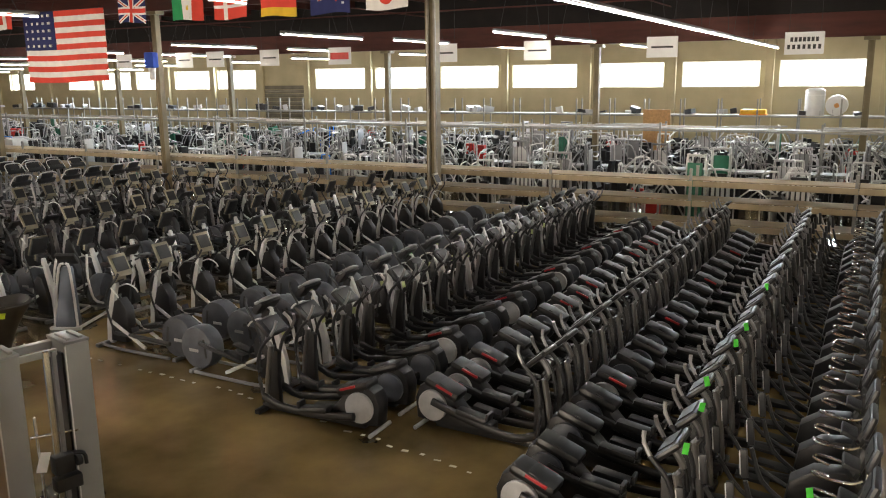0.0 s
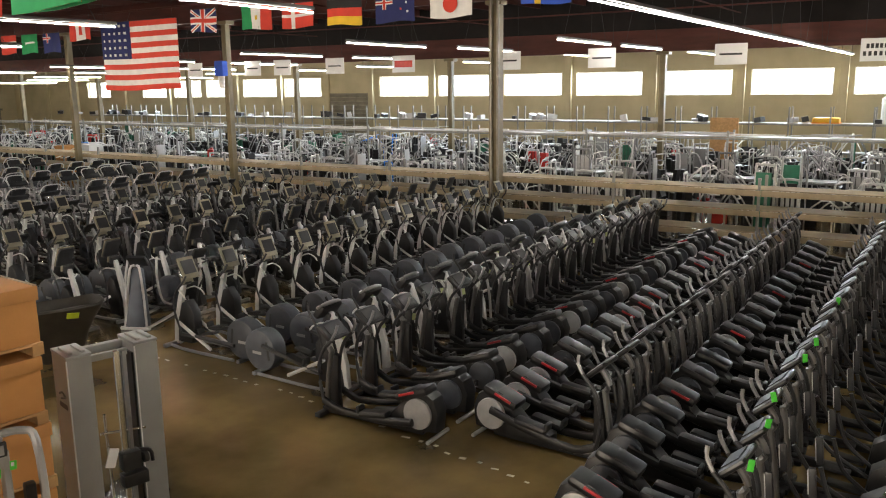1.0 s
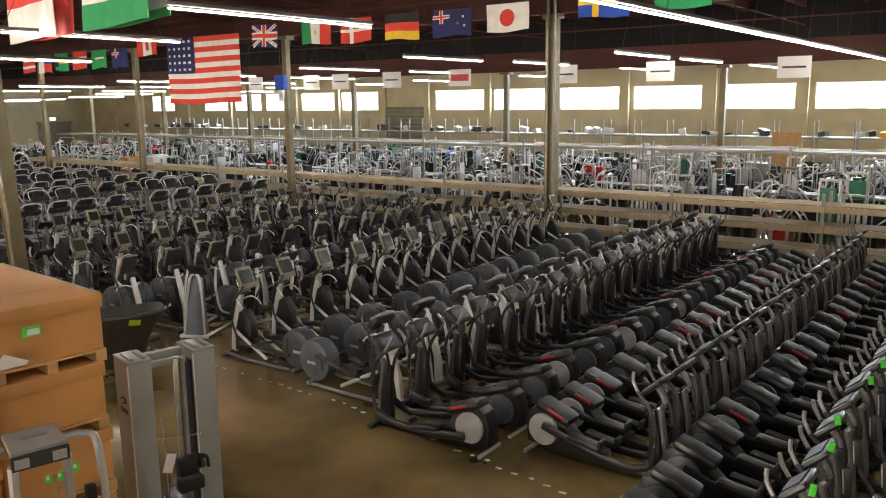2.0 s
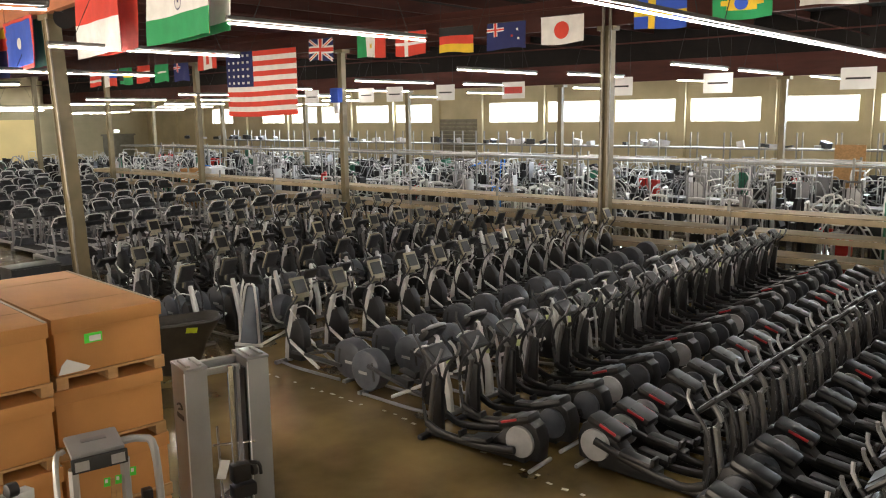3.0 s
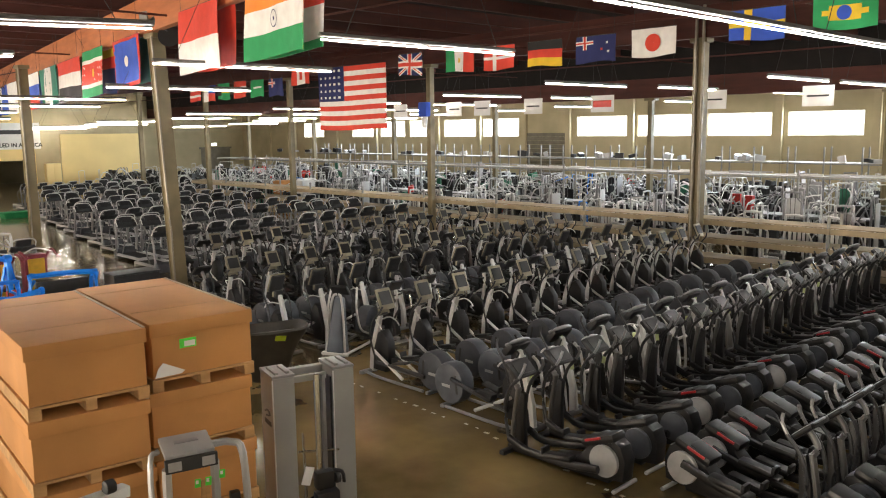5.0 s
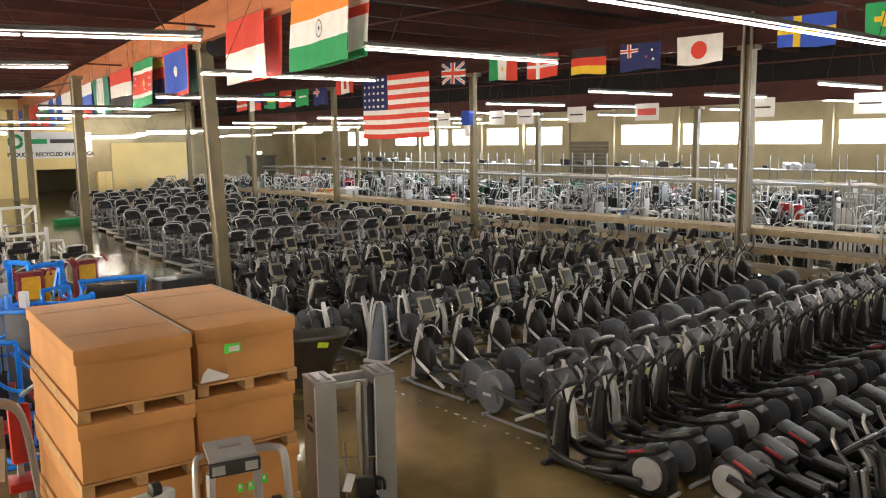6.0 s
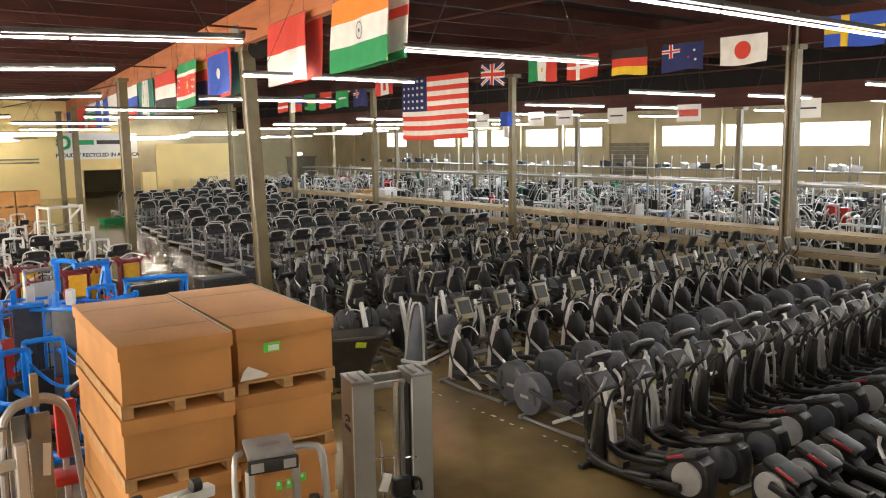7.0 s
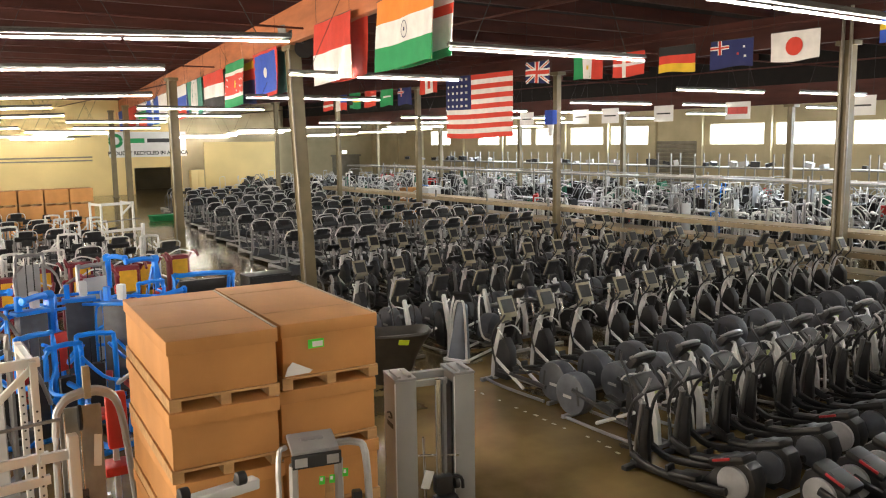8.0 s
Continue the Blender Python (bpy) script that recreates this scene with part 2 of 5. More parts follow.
window_wall()
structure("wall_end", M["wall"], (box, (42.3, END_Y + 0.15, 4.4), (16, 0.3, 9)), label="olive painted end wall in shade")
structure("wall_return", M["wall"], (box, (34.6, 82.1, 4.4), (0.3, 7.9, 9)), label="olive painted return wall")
structure("wall_north", M["cream"], (box, (-0.05, CREAM_Y + 0.15, 4.4), (40.3, 0.3, 9)), (box, (21.8, CREAM_Y + 0.15, 5.65), (3.4, 0.3, 6.5)),
          (box, (24.0, CREAM_Y + 0.15, 4.4), (1.0, 0.3, 9)), label="cream painted wall with a wide opening")
# same cream wall; the olive colour stands in for shade behind the partition
structure("wall_north_shaded", M["wall"], (box, (29.5, CREAM_Y + 0.15, 4.4), (10.0, 0.3, 9)), label="shaded stretch of the cream north wall, shade put in as olive colour")
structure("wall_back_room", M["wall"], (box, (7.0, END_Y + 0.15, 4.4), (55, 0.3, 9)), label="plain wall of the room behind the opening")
structure("partition", M["cream"], (box, (28.95, 74.4, 2.33), (7.0, 0.12, 4.66), {"bevel": 0.01}), label="free-standing cream partition panel")


def column(x, y, w=0.38, top=7.5, label="olive painted steel column"):
    c = thing("column", label, "column", "roof columns", "structure")
    made("shaft", M["column"], c, (box, (x, y - w / 2 + 0.02, top / 2), (w, 0.04, top)), (box, (x, y + w / 2 - 0.02, top / 2), (w, 0.04, top)), (box, (x, y, top / 2), (w * 0.86, w - 0.08, top), {"bevel": 0.01}), (box, (x, y, 0.02), (0.5, 0.5, 0.03)),
         (box, (x, y, top - 0.08), (0.45, 0.6, 0.14), {"bevel": 0.01}))
    return c


def leaning_column(x, y, dx, dy):
    """A column whose head stands (dx, dy) off its foot, over 7.5 m."""
    c = column(x, y, 0.36)
    for child in c.children:
        for v in child.data.vertices:
            v.co.x += dx * v.co.z / 7.5
            v.co.y += dy * v.co.z / 7.5


GIRDERS = ((-3.1, 7.5), (10.8, 7.5), (24.8, 7.5), (38.7, EAST_Z))
GIRDER_TURN = -8.9
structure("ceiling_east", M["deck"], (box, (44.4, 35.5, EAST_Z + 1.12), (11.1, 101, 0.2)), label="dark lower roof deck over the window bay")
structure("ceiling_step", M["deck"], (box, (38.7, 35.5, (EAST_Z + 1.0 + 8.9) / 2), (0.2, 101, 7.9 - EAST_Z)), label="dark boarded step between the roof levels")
# girders past x 20 carry their shade in a darker base colour
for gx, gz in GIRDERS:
    girder = structure("girder", M["girder"] if gx < 20 else M["girder_shaded"], (box, (0, 11.0, 0.5), (0.24, 101, 1.0), {"bevel": 0.015}), label="red stained laminated timber roof girder")
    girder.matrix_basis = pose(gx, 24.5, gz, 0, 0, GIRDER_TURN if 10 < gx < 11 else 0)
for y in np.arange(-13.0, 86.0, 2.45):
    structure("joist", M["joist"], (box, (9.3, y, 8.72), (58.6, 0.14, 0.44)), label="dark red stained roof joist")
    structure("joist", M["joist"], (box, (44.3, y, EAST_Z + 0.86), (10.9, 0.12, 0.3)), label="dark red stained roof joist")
for x, ys in ((10.86, (9.8, 22.8)), (11.2, (36.5,)), (17.6, (74.8,)), (24.8, (-0.35, 13.7, 26.6, 37.6, 46.9, 56.5)), (38.7, (0.8, 12.4, 24.2, 35.5, 45.4, 55.4, 65.5)),
              (-3.1, (22.8, 35.8, 48.8, 61.8))):
    for y in ys:
        if (x, y) == (10.86, 22.8):
            leaning_column(10.9, 22.78, -0.24, 0.1)
        elif (x, y) != (10.86, 9.8):
            column(x, y, 0.26 if x > 30 else 0.25 if x > 20 and y > 20 else 0.36, EAST_Z if x > 30 else 7.5)
column(16.2, 64.4)
for y, q in ((22.8, 1), (36.5, 0)):
    structure("conduit", M["pipe"], (tube, [((10.67 if q else 11.0) - 0.24 * q * z / 7.5, y - 0.24 + 0.1 * q * z / 7.5 - (0.06 if z == 1.9 else 0), z) for z in (0.05, 1.2, 1.9, 2.6, 7.4)], 0.032), label="thin metal conduit on a column")
structure("conduit_pair", M["pipe"], (cyl, (24.56, 13.5, 0), (24.56, 13.5, 8.5), 0.05), (cyl, (24.56, 13.75, 0), (24.56, 13.75, 8.5), 0.05), label="pair of galvanised pipes on a column")
# the sprinkler pipes borrow the darkened girder colour
for x, z in ((14.0, 7.9), (20.3, 7.6), (30.5, 7.4)):
    structure("pipe", M["girder_shaded"], (cyl, (x, -14, z), (x, 85, z), 0.03), label="thin sprinkler pipe under the roof")
for y in (9.0, 21.0, 33.5):
    structure("pipe", M["girder_shaded"], (cyl, (-18, y, 7.75), (38.5, y, 7.75), 0.03), label="thin sprinkler branch pipe under the roof")


def light_fixture():
    f = thing("strip_light", "long white fluorescent strip light, lit", "strip light", "ceiling strip lights")
    made("housing", M["housing"], f, (box, (0, 0, 0.075), (4.88, 0.1, 0.05), {"bevel": 0.01}), (box, (0, 0, 0.11), (4.88, 0.03, 0.03)))
    for sx in (-1.22, 1.22):
        made("tube", M["tube"], f, (cyl, (sx - 1.19, 0, 0), (sx + 1.19, 0, 0), 0.014, None, 8))
    made("hanger", M["ink"], f, (tube, [(-1.9, 0, 0.12), (0, 0, 3.9), (1.9, 0, 0.12)], 0.008, 5, 1))
    return f


fixture = light_fixture()
first = True
for k, y in enumerate((-7.0, -0.5, 5.9, 11.6, 17.9, 24.6, 31.0, 37.5, 44.0, 50.5, 57.0, 63.5, 70.0, 76.0)):
    xs, z = [-8.5, 2.95, 10.65, 24.5, 31.5, 41.5], 6.2
    if k == 2:
        xs, y, z = [-8.5] + [5.66 + 4.9 * i for i in range(9)], 5.35, 6.05
    if k == 3:
        xs = [-8.5, 2.95, 10.72, 27.5, 33.5, 42]
    if k > 9:
        xs = [2.95, 10.65, 24.5, 36.5]
    if k % 2 and k > 3:
        xs = [v + 1.6 for v in xs]
    for x in xs:
        m = pose(x, y + (0 if k == 2 else 0.05 * math.sin(x * 7 + y)), z + (0 if k == 2 else 0.04 * math.sin(x * 3.1 + y * 1.7)), 0, 0, 0 if k == 2 else 0.7 * math.sin(x * 1.7 + y))
        m = pose(0, 0, -0.0185 * max(0.0, y - 18)) @ m
        if x < 5 and k > 2:
            m = m @ pose(0, 0, -0.09, 0, -2.2, 0)
        if first:
            fixture.matrix_basis, first = m, False
        else:
            copy_thing(fixture, m)


# ---- racking ----
def shelf_rack(x, y0, y1, levels, post_h, board, bay=4.5, deep=0.24):
    n = max(1, round((y1 - y0) / bay))
    for i in range(n):
        a, b = y0 + (y1 - y0) * i / n, y0 + (y1 - y0) * (i + 1) / n
        r = thing("shelf_rack", "low steel storage rack with plain board shelves", "rack", "storage racks")
        for dx in (0, 1.0):
            made("post", M["rack"], r, (box, (x + dx, a + 0.06, post_h / 2), (0.07, 0.08, post_h)))
        for z in levels:
            made("beam", board, r, (box, (x - 0.03, (a + b) / 2, z - deep / 2 - 0.01), (0.05, b - a - 0.02, deep), {"bevel": 0.008}))
            made("shelf", board, r, (box, (x + 0.5, (a + b) / 2, z + 0.014), (1.05, b - a - 0.02, 0.025)))


shelf_rack(25.2, -4.0, 50.0, (0.3, 0.98, 1.59), 1.95, M["shelf"], 4.5, 0.17)


# ---- exercise machines ----
rng = random.Random(7)


def mirrored(name, material, parent, build, label=""):
    for s in (-1, 1):
        bm = bmesh.new()
        build(bm, s)
        part(name, bm, material, parent, label)


def silver_trainer(low=False):
    """Faces +y: drum at the back, mast and console in front."""
    e = thing("elliptical_trainer", "grey elliptical trainer with round drum and pale-topped dark console" if low else "grey elliptical trainer with round rear drum and slim silver mast", "elliptical trainer", "silver-mast trainers in rows")
    made("base_frame", M["graymetal"], e, (tube, [(-0.27, -0.75, 0.05), (-0.27, 0.4, 0.05), (-0.2, 0.98, 0.06)], 0.028), (tube, [(0.27, -0.75, 0.05), (0.27, 0.4, 0.05), (0.2, 0.98, 0.06)], 0.028),
         (box, (0, 1.0, 0.038), (0.6, 0.09, 0.07), {"bevel": 0.02}), (box, (0, -0.85, 0.033), (0.56, 0.08, 0.065), {"bevel": 0.02}))
    d = made("drum_cover", M["drum"], e, (drum, (0, -0.82, 0.40), 0.36, 0.3, 32, 0.07))
    for q in (-1, 1):
        made("badge", M["disc"], d, (box, (q * 0.153, -0.87, 0.36), (0.008, 0.2, 0.05), {"bevel": 0.003}), label="pale rectangular badge")
    made("slot", M["ink"], d, (box, (0, -0.62, 0.42), (0.312, 0.05, 0.32), (8, 0, 0), {"bevel": 0.01}), label="dark slot in the drum cover")
    mirrored("link", M["silver"], e, lambda bm, q: tube(bm, [(q * 0.2, 0.68, 0.52), (q * 0.2, -0.12, 0.12)], 0.03, 8, 2))
    mirrored("pedal_arm", M["gunmetal"], e, lambda bm, q: tube(bm, [(q * 0.2, 0.62, 0.3), (q * 0.2, -0.1, 0.36 + q * 0.05), (q * 0.19, -0.7, 0.4 + q * 0.12)], 0.03, 6, 3, 1.3))
    mirrored("pedal", M["rubber"], e, lambda bm, q: (box(bm, (q * 0.2, 0.0 + q * 0.1, 0.42), (0.15, 0.38, 0.04), (-12, 0, 0), 0.012), box(bm, (q * 0.2, 0.2 + q * 0.1, 0.44), (0.15, 0.03, 0.09), (-12, 0, 0), 0.01)))
    made("mast", M["silver"], e, (profile, [(1.03, 0.03), (0.99, 0.45), (0.86, 0.9), (0.72, 1.26), (0.64, 1.27), (0.75, 0.88), (0.87, 0.45), (0.88, 0.03)], 0.085, 0.02))
    made("front_cover", M["black"], e, (profile, [(0.86, 0.1), (0.83, 0.5), (0.7, 0.86), (0.56, 0.92), (0.4, 0.72), (0.38, 0.42), (0.5, 0.1)], 0.2, 0.05))
    mirrored("arm", M["gunmetal"], e, lambda bm, q: tube(bm, [(q * 0.22, 0.6, 0.34), (q * 0.26, 0.7, 0.75), (q * 0.28, 0.62, 1.08), (q * 0.25, 0.44, 1.3), (q * 0.2, 0.4, 1.42)], 0.02, 6, 3))
    mirrored("fixed_grip", M["silver"], e, lambda bm, q: tube(bm, [(q * 0.05, 0.74, 1.08), (q * 0.18, 0.64, 1.12), (q * 0.22, 0.5, 1.06), (q * 0.22, 0.42, 0.98)], 0.014, 6, 3))
    if low:
        c = made("console", M["black"], e, (box, (0, 0.62, 1.3), (0.46, 0.12, 0.26), (-40, 0, 0), {"bevel": 0.04}), (box, (0, 0.64, 1.16), (0.16, 0.12, 0.2), (-20, 0, 0), {"bevel": 0.03}))
        made("console_cap", M["hood"], c, (tube, [(-0.22, 0.6, 1.36), (-0.15, 0.7, 1.42), (0, 0.74, 1.44), (0.15, 0.7, 1.42), (0.22, 0.6, 1.36)], 0.06, 8, 3, 0.42), label="pale arched console hood")
        mirrored("side_tube", M["silver"], e, lambda bm, q: tube(bm, [(q * 0.24, 1.0, 0.06), (q * 0.26, 0.96, 0.55), (q * 0.27, 0.86, 0.98), (q * 0.25, 0.74, 1.12)], 0.026, 8, 3), "bright upright tube")
    else:
        c = made("console", M["gunmetal"], e, (box, (0, 0.585, 1.5), (0.34, 0.06, 0.4), (-26, 0, 0), {"bevel": 0.04}), (box, (0, 0.64, 1.27), (0.2, 0.1, 0.16), (-20, 0, 0), {"bevel": 0.03}))
        made("bezel", M["bezel"], c, (box, (0, 0.56, 1.515), (0.36, 0.035, 0.42), (-26, 0, 0), {"bevel": 0.016}), (box, (0, 0.6, 1.28), (0.26, 0.03, 0.12), (-10, 0, 0), {"bevel": 0.012}), label="pale putty bezel")
        made("screen", M["screen"], c, (box, (0, 0.543, 1.54), (0.27, 0.012, 0.26), (-26, 0, 0)), label="dark display")
    return e


def shroud_trainer():
    """Faces +y: a broad tapered slate shroud in front, drum behind."""
    e = thing("elliptical_trainer", "slate-blue elliptical trainer with a tall tapered front shroud", "elliptical trainer", "silver-mast trainers in rows")
    made("shroud", M["slate"], e, (box, (0, 0.8, 0.62), (0.42, 0.3, 1.2), (8, 0, 0), {"bevel": 0.05, "taper": (0.42, 0.6)}))
    mirrored("edge_tube", M["silver"], e, lambda bm, q: tube(bm, [(q * 0.23, 0.98, 0.04), (q * 0.17, 0.9, 0.7), (q * 0.1, 0.84, 1.22), (q * 0.02, 0.8, 1.28)], 0.026, 8, 3), "bright edge tube")
    made("base_frame", M["silver"], e, (tube, [(-0.26, 1.0, 0.05), (-0.28, 0.0, 0.05), (-0.26, -0.8, 0.05)], 0.03), (tube, [(0.26, 1.0, 0.05), (0.28, 0.0, 0.05), (0.26, -0.8, 0.05)], 0.03), (box, (0, 1.0, 0.04), (0.62, 0.08, 0.07), {"bevel": 0.02}))
    made("drum_cover", M["drum"], e, (drum, (0, -0.55, 0.4), 0.36, 0.3, 32, 0.08))
    mirrored("arm", M["silver"], e, lambda bm, q: tube(bm, [(q * 0.34, 0.1, 0.3), (q * 0.36, 0.5, 0.5), (q * 0.34, 0.62, 0.95), (q * 0.3, 0.5, 1.4)], 0.024, 6, 3))
    mirrored("pedal", M["rubber"], e, lambda bm, q: box(bm, (q * 0.22, 0.1, 0.36), (0.16, 0.4, 0.05), (-8, 0, 0), 0.015))
    c = made("console", M["black"], e, (box, (0, 0.7, 1.36), (0.4, 0.08, 0.26), (-40, 0, 0), {"bevel": 0.03}))
    made("screen", M["screen"], c, (box, (0, 0.665, 1.385), (0.28, 0.012, 0.16), (-40, 0, 0)), label="dark display")
    return e


def dark_trainer(colour_label="black elliptical trainer with drum drive and red flashes", flashes=True):
    """Faces +y: boxy drive housing with round side discs behind, slim grey mast in front."""
    e = thing("elliptical_trainer", colour_label, "elliptical trainer", "black trainers in rows")
    made("base_frame", M["black"], e, (box, (0, 0.1, 0.07), (0.12, 1.75, 0.09), {"bevel": 0.02}), (box, (0, 0.92, 0.038), (0.5, 0.1, 0.07), {"bevel": 0.02}))
    made("foot_bar", M["disc"], e, (tube, [(-0.27, -0.98, 0.04), (0.27, -0.98, 0.04)], 0.028, 8))
    made("drive_cover", M["black"], e, (profile, [(-1.03, 0.13), (-1.06, 0.42), (-0.99, 0.6), (-0.84, 0.69), (-0.64, 0.7), (-0.5, 0.62), (-0.44, 0.44), (-0.3, 0.3), (0.1, 0.22), (0.1, 0.1), (-0.6, 0.08)], 0.27, 0.05))
    # machines without flashes get darker discs, the row's shade put into the colour
    mirrored("side_disc", M["disc"] if flashes else M["drum"], e, lambda bm, q: drum(bm, (q * 0.155, -0.76, 0.37), 0.215, 0.06, 26, 0.012), "light grey round side disc" if flashes else "round side disc with its shade painted in as dark grey")
    lid = made("top_lid", M["black"], e, (box, (0, -0.64, 0.61), (0.32, 0.54, 0.13), (-20, 0, 0), {"bevel": 0.06}))
    if flashes:
        mirrored("flash", M["flash"], lid, lambda bm, q: box(bm, (q * 0.148, -0.58, 0.62), (0.04, 0.26, 0.035), (-20, 0, 0), 0.008), "small red flash")
    mirrored("pedal_arm", M["black"], e, lambda bm, q: tube(bm, [(q * 0.235, -0.72, 0.36 + q * 0.1), (q * 0.235, -0.1, 0.24 + q * 0.05), (q * 0.225, 0.5, 0.2), (q * 0.225, 0.8, 0.3)], 0.042, 8, 3, 1.4))
    mirrored("pedal", M["black"], e, lambda bm, q: (box(bm, (q * 0.235, -0.1, 0.33 + q * 0.06), (0.17, 0.46, 0.09), (-8, 0, 0), 0.04), box(bm, (q * 0.235, 0.14, 0.36 + q * 0.06), (0.16, 0.05, 0.11), (-8, 0, 0), 0.02)))
    made("mast", M["mast"], e, (tube, [(0, 0.92, 0.08), (0, 0.88, 0.5), (0, 0.8, 0.98)], 0.055, 10, 3, 0.7))
    made("mast_cover", M["black"], e, (profile, [(0.86, 0.1), (0.82, 0.6), (0.74, 0.95), (0.66, 0.92), (0.68, 0.5), (0.66, 0.1)], 0.09, 0.025))
    made("neck", M["graymetal"], e, (tube, [(0, 0.8, 0.94), (0, 0.86, 1.06), (0, 0.8, 1.18), (0, 0.72, 1.26)], 0.045, 8, 3, 0.8), label="bright curved neck")
    mirrored("arm", M["gunmetal"], e, lambda bm, q: tube(bm, [(q * 0.225, 0.8, 0.28), (q * 0.24, 0.86, 0.7), (q * 0.25, 0.78, 1.02), (q * 0.24, 0.6, 1.22)], 0.026, 8, 3))
    mirrored("grip", M["graymetal"], e, lambda bm, q: tube(bm, [(q * 0.24, 0.62, 1.2), (q * 0.23, 0.54, 1.34), (q * 0.19, 0.53, 1.44)], 0.022, 8, 2))
    c = made("console", M["black"], e, (box, (0, 0.76, 1.28), (0.46, 0.07, 0.3), (-48, 0, 0), {"bevel": 0.035}))
    made("screen", M["screen"], c, (box, (0, 0.728, 1.308), (0.32, 0.012, 0.2), (-48, 0, 0)), label="dark display")
    made("console_edge", M["graymetal"], c, (tube, [(-0.21, 0.84, 1.37), (0, 0.87, 1.4), (0.21, 0.84, 1.37)], 0.014, 6, 2), label="bright rim")
    return e


def exercise_bike():
    e = thing("exercise_bike", "dark upright exercise bike with padded saddle", "exercise bike", "exercise bikes in rows")
    made("base_frame", M["graymetal"], e, (box, (0, -0.02, 0.1), (0.1, 1.0, 0.08), {"bevel": 0.02}), (box, (0, 0.5, 0.034), (0.5, 0.08, 0.07), {"bevel": 0.02}), (box, (0, -0.5, 0.034), (0.5, 0.08, 0.07), {"bevel": 0.02}))
    made("drive_cover", M["black"], e, (profile, [(-0.2, 0.12), (-0.28, 0.45), (-0.1, 0.62), (0.2, 0.66), (0.42, 0.5), (0.48, 0.2), (0.3, 0.1)], 0.16, 0.04))
    mirrored("crank", M["graymetal"], e, lambda bm, s: (cyl(bm, (s * 0.08, 0.05, 0.32), (s * 0.13, 0.05, 0.32), 0.03), tube(bm, [(s * 0.12, 0.05, 0.32), (s * 0.12, 0.05 + s * 0.12, 0.32 - s * 0.1)], 0.015)))
    mirrored("pedal", M["rubber"], e, lambda bm, s: box(bm, (s * 0.19, 0.05 + s * 0.12, 0.32 - s * 0.1), (0.11, 0.09, 0.03), None, 0.008))
    made("seat_post", M["chrome"], e, (cyl, (0, -0.2, 0.5), (0, -0.3, 0.88), 0.026))
    made("saddle", M["black"], e, (box, (0, -0.34, 0.92), (0.26, 0.26, 0.09), None, {"bevel": 0.035}), (box, (0, -0.18, 0.925), (0.1, 0.2, 0.07), None, {"bevel": 0.03}))
    made("mast", M["silver"], e, (tube, [(0, 0.34, 0.5), (0, 0.42, 0.9), (0, 0.4, 1.2)], 0.035, 8, 3, 1.3))
    made("handle_bar", M["gunmetal"], e, (tube, [(-0.22, 0.1, 1.12), (-0.24, 0.34, 1.1), (0, 0.42, 1.08), (0.24, 0.34, 1.1), (0.22, 0.1, 1.12)], 0.02, 6, 4))
    c = made("console", M["gunmetal"], e, (box, (0, 0.4, 1.3), (0.34, 0.06, 0.26), (-35, 0, 0), {"bevel": 0.025}))
    made("screen", M["screen"], c, (box, (0, 0.373, 1.315), (0.24, 0.008, 0.16), (-35, 0, 0)), label="dark display")
    return e


def arm_trainer():
    """Faces +y: swinging arm paddles behind, looped handles, console in front."""
    e = thing("cross_trainer", "black cross trainer with upright arm paddles and chrome loop handles", "cross trainer", "cross trainers in a row")
    made("base_frame", M["black"], e, (box, (0, 0.0, 0.06), (0.1, 1.7, 0.1), {"bevel": 0.02}), (box, (0, 0.8, 0.036), (0.54, 0.09, 0.07), {"bevel": 0.02}), (box, (0, -0.8, 0.036), (0.54, 0.09, 0.07), {"bevel": 0.02}))
    made("drive_cover", M["black"], e, (profile, [(0.02, 0.1), (0.08, 0.5), (0.3, 0.66), (0.62, 0.7), (0.78, 0.5), (0.8, 0.1)], 0.26, 0.05))
    made("mast", M["gunmetal"], e, (tube, [(0, 0.66, 0.6), (0, 0.78, 0.95), (0, 0.78, 1.25)], 0.045, 8, 3, 1.3))
    for s, y in ((-1, -0.62), (1, -0.3)):
        arm = made("arm", M["gunmetal"], e, (tube, [(s * 0.2, 0.1, 0.25), (s * 0.23, y * 0.6, 0.5), (s * 0.22, y, 0.84)], 0.025, 6, 3))
        made("paddle", M["gunmetal"], arm, (box, (s * 0.22, y - 0.02, 1.02), (0.045, 0.07, 0.3), (5, 0, 0), {"bevel": 0.02}), label="upright black paddle")
        made("paddle_edge", M["silver"], arm, (box, (s * 0.22, y - 0.058, 1.02), (0.02, 0.012, 0.24), (5, 0, 0), {"bevel": 0.004}), label="bright metal edge")
        made("pedal", M["rubber"], e, (box, (s * 0.2, y * 0.5, 0.3), (0.15, 0.36, 0.04), (-6, 0, 0), {"bevel": 0.012}))
    mirrored("loop_handle", M["chrome"], e, lambda bm, s: tube(bm, [(s * 0.06, 0.7, 0.98), (s * 0.2, 0.6, 1.0), (s * 0.24, 0.34, 1.04), (s * 0.16, 0.28, 1.04), (s * 0.12, 0.42, 1.0)], 0.016, 6, 3), "shiny bent tube handle")
    c = made("console", M["gunmetal"], e, (box, (0, 0.78, 1.26), (0.46, 0.07, 0.26), (-18, 0, 0), {"bevel": 0.035}), (box, (0, 0.6, 1.12), (0.28, 0.16, 0.05), (-20, 0, 0), {"bevel": 0.015}))
    made("screen", M["screen"], c, (box, (0, 0.742, 1.27), (0.32, 0.012, 0.18), (-18, 0, 0)), label="dark display")
    return e


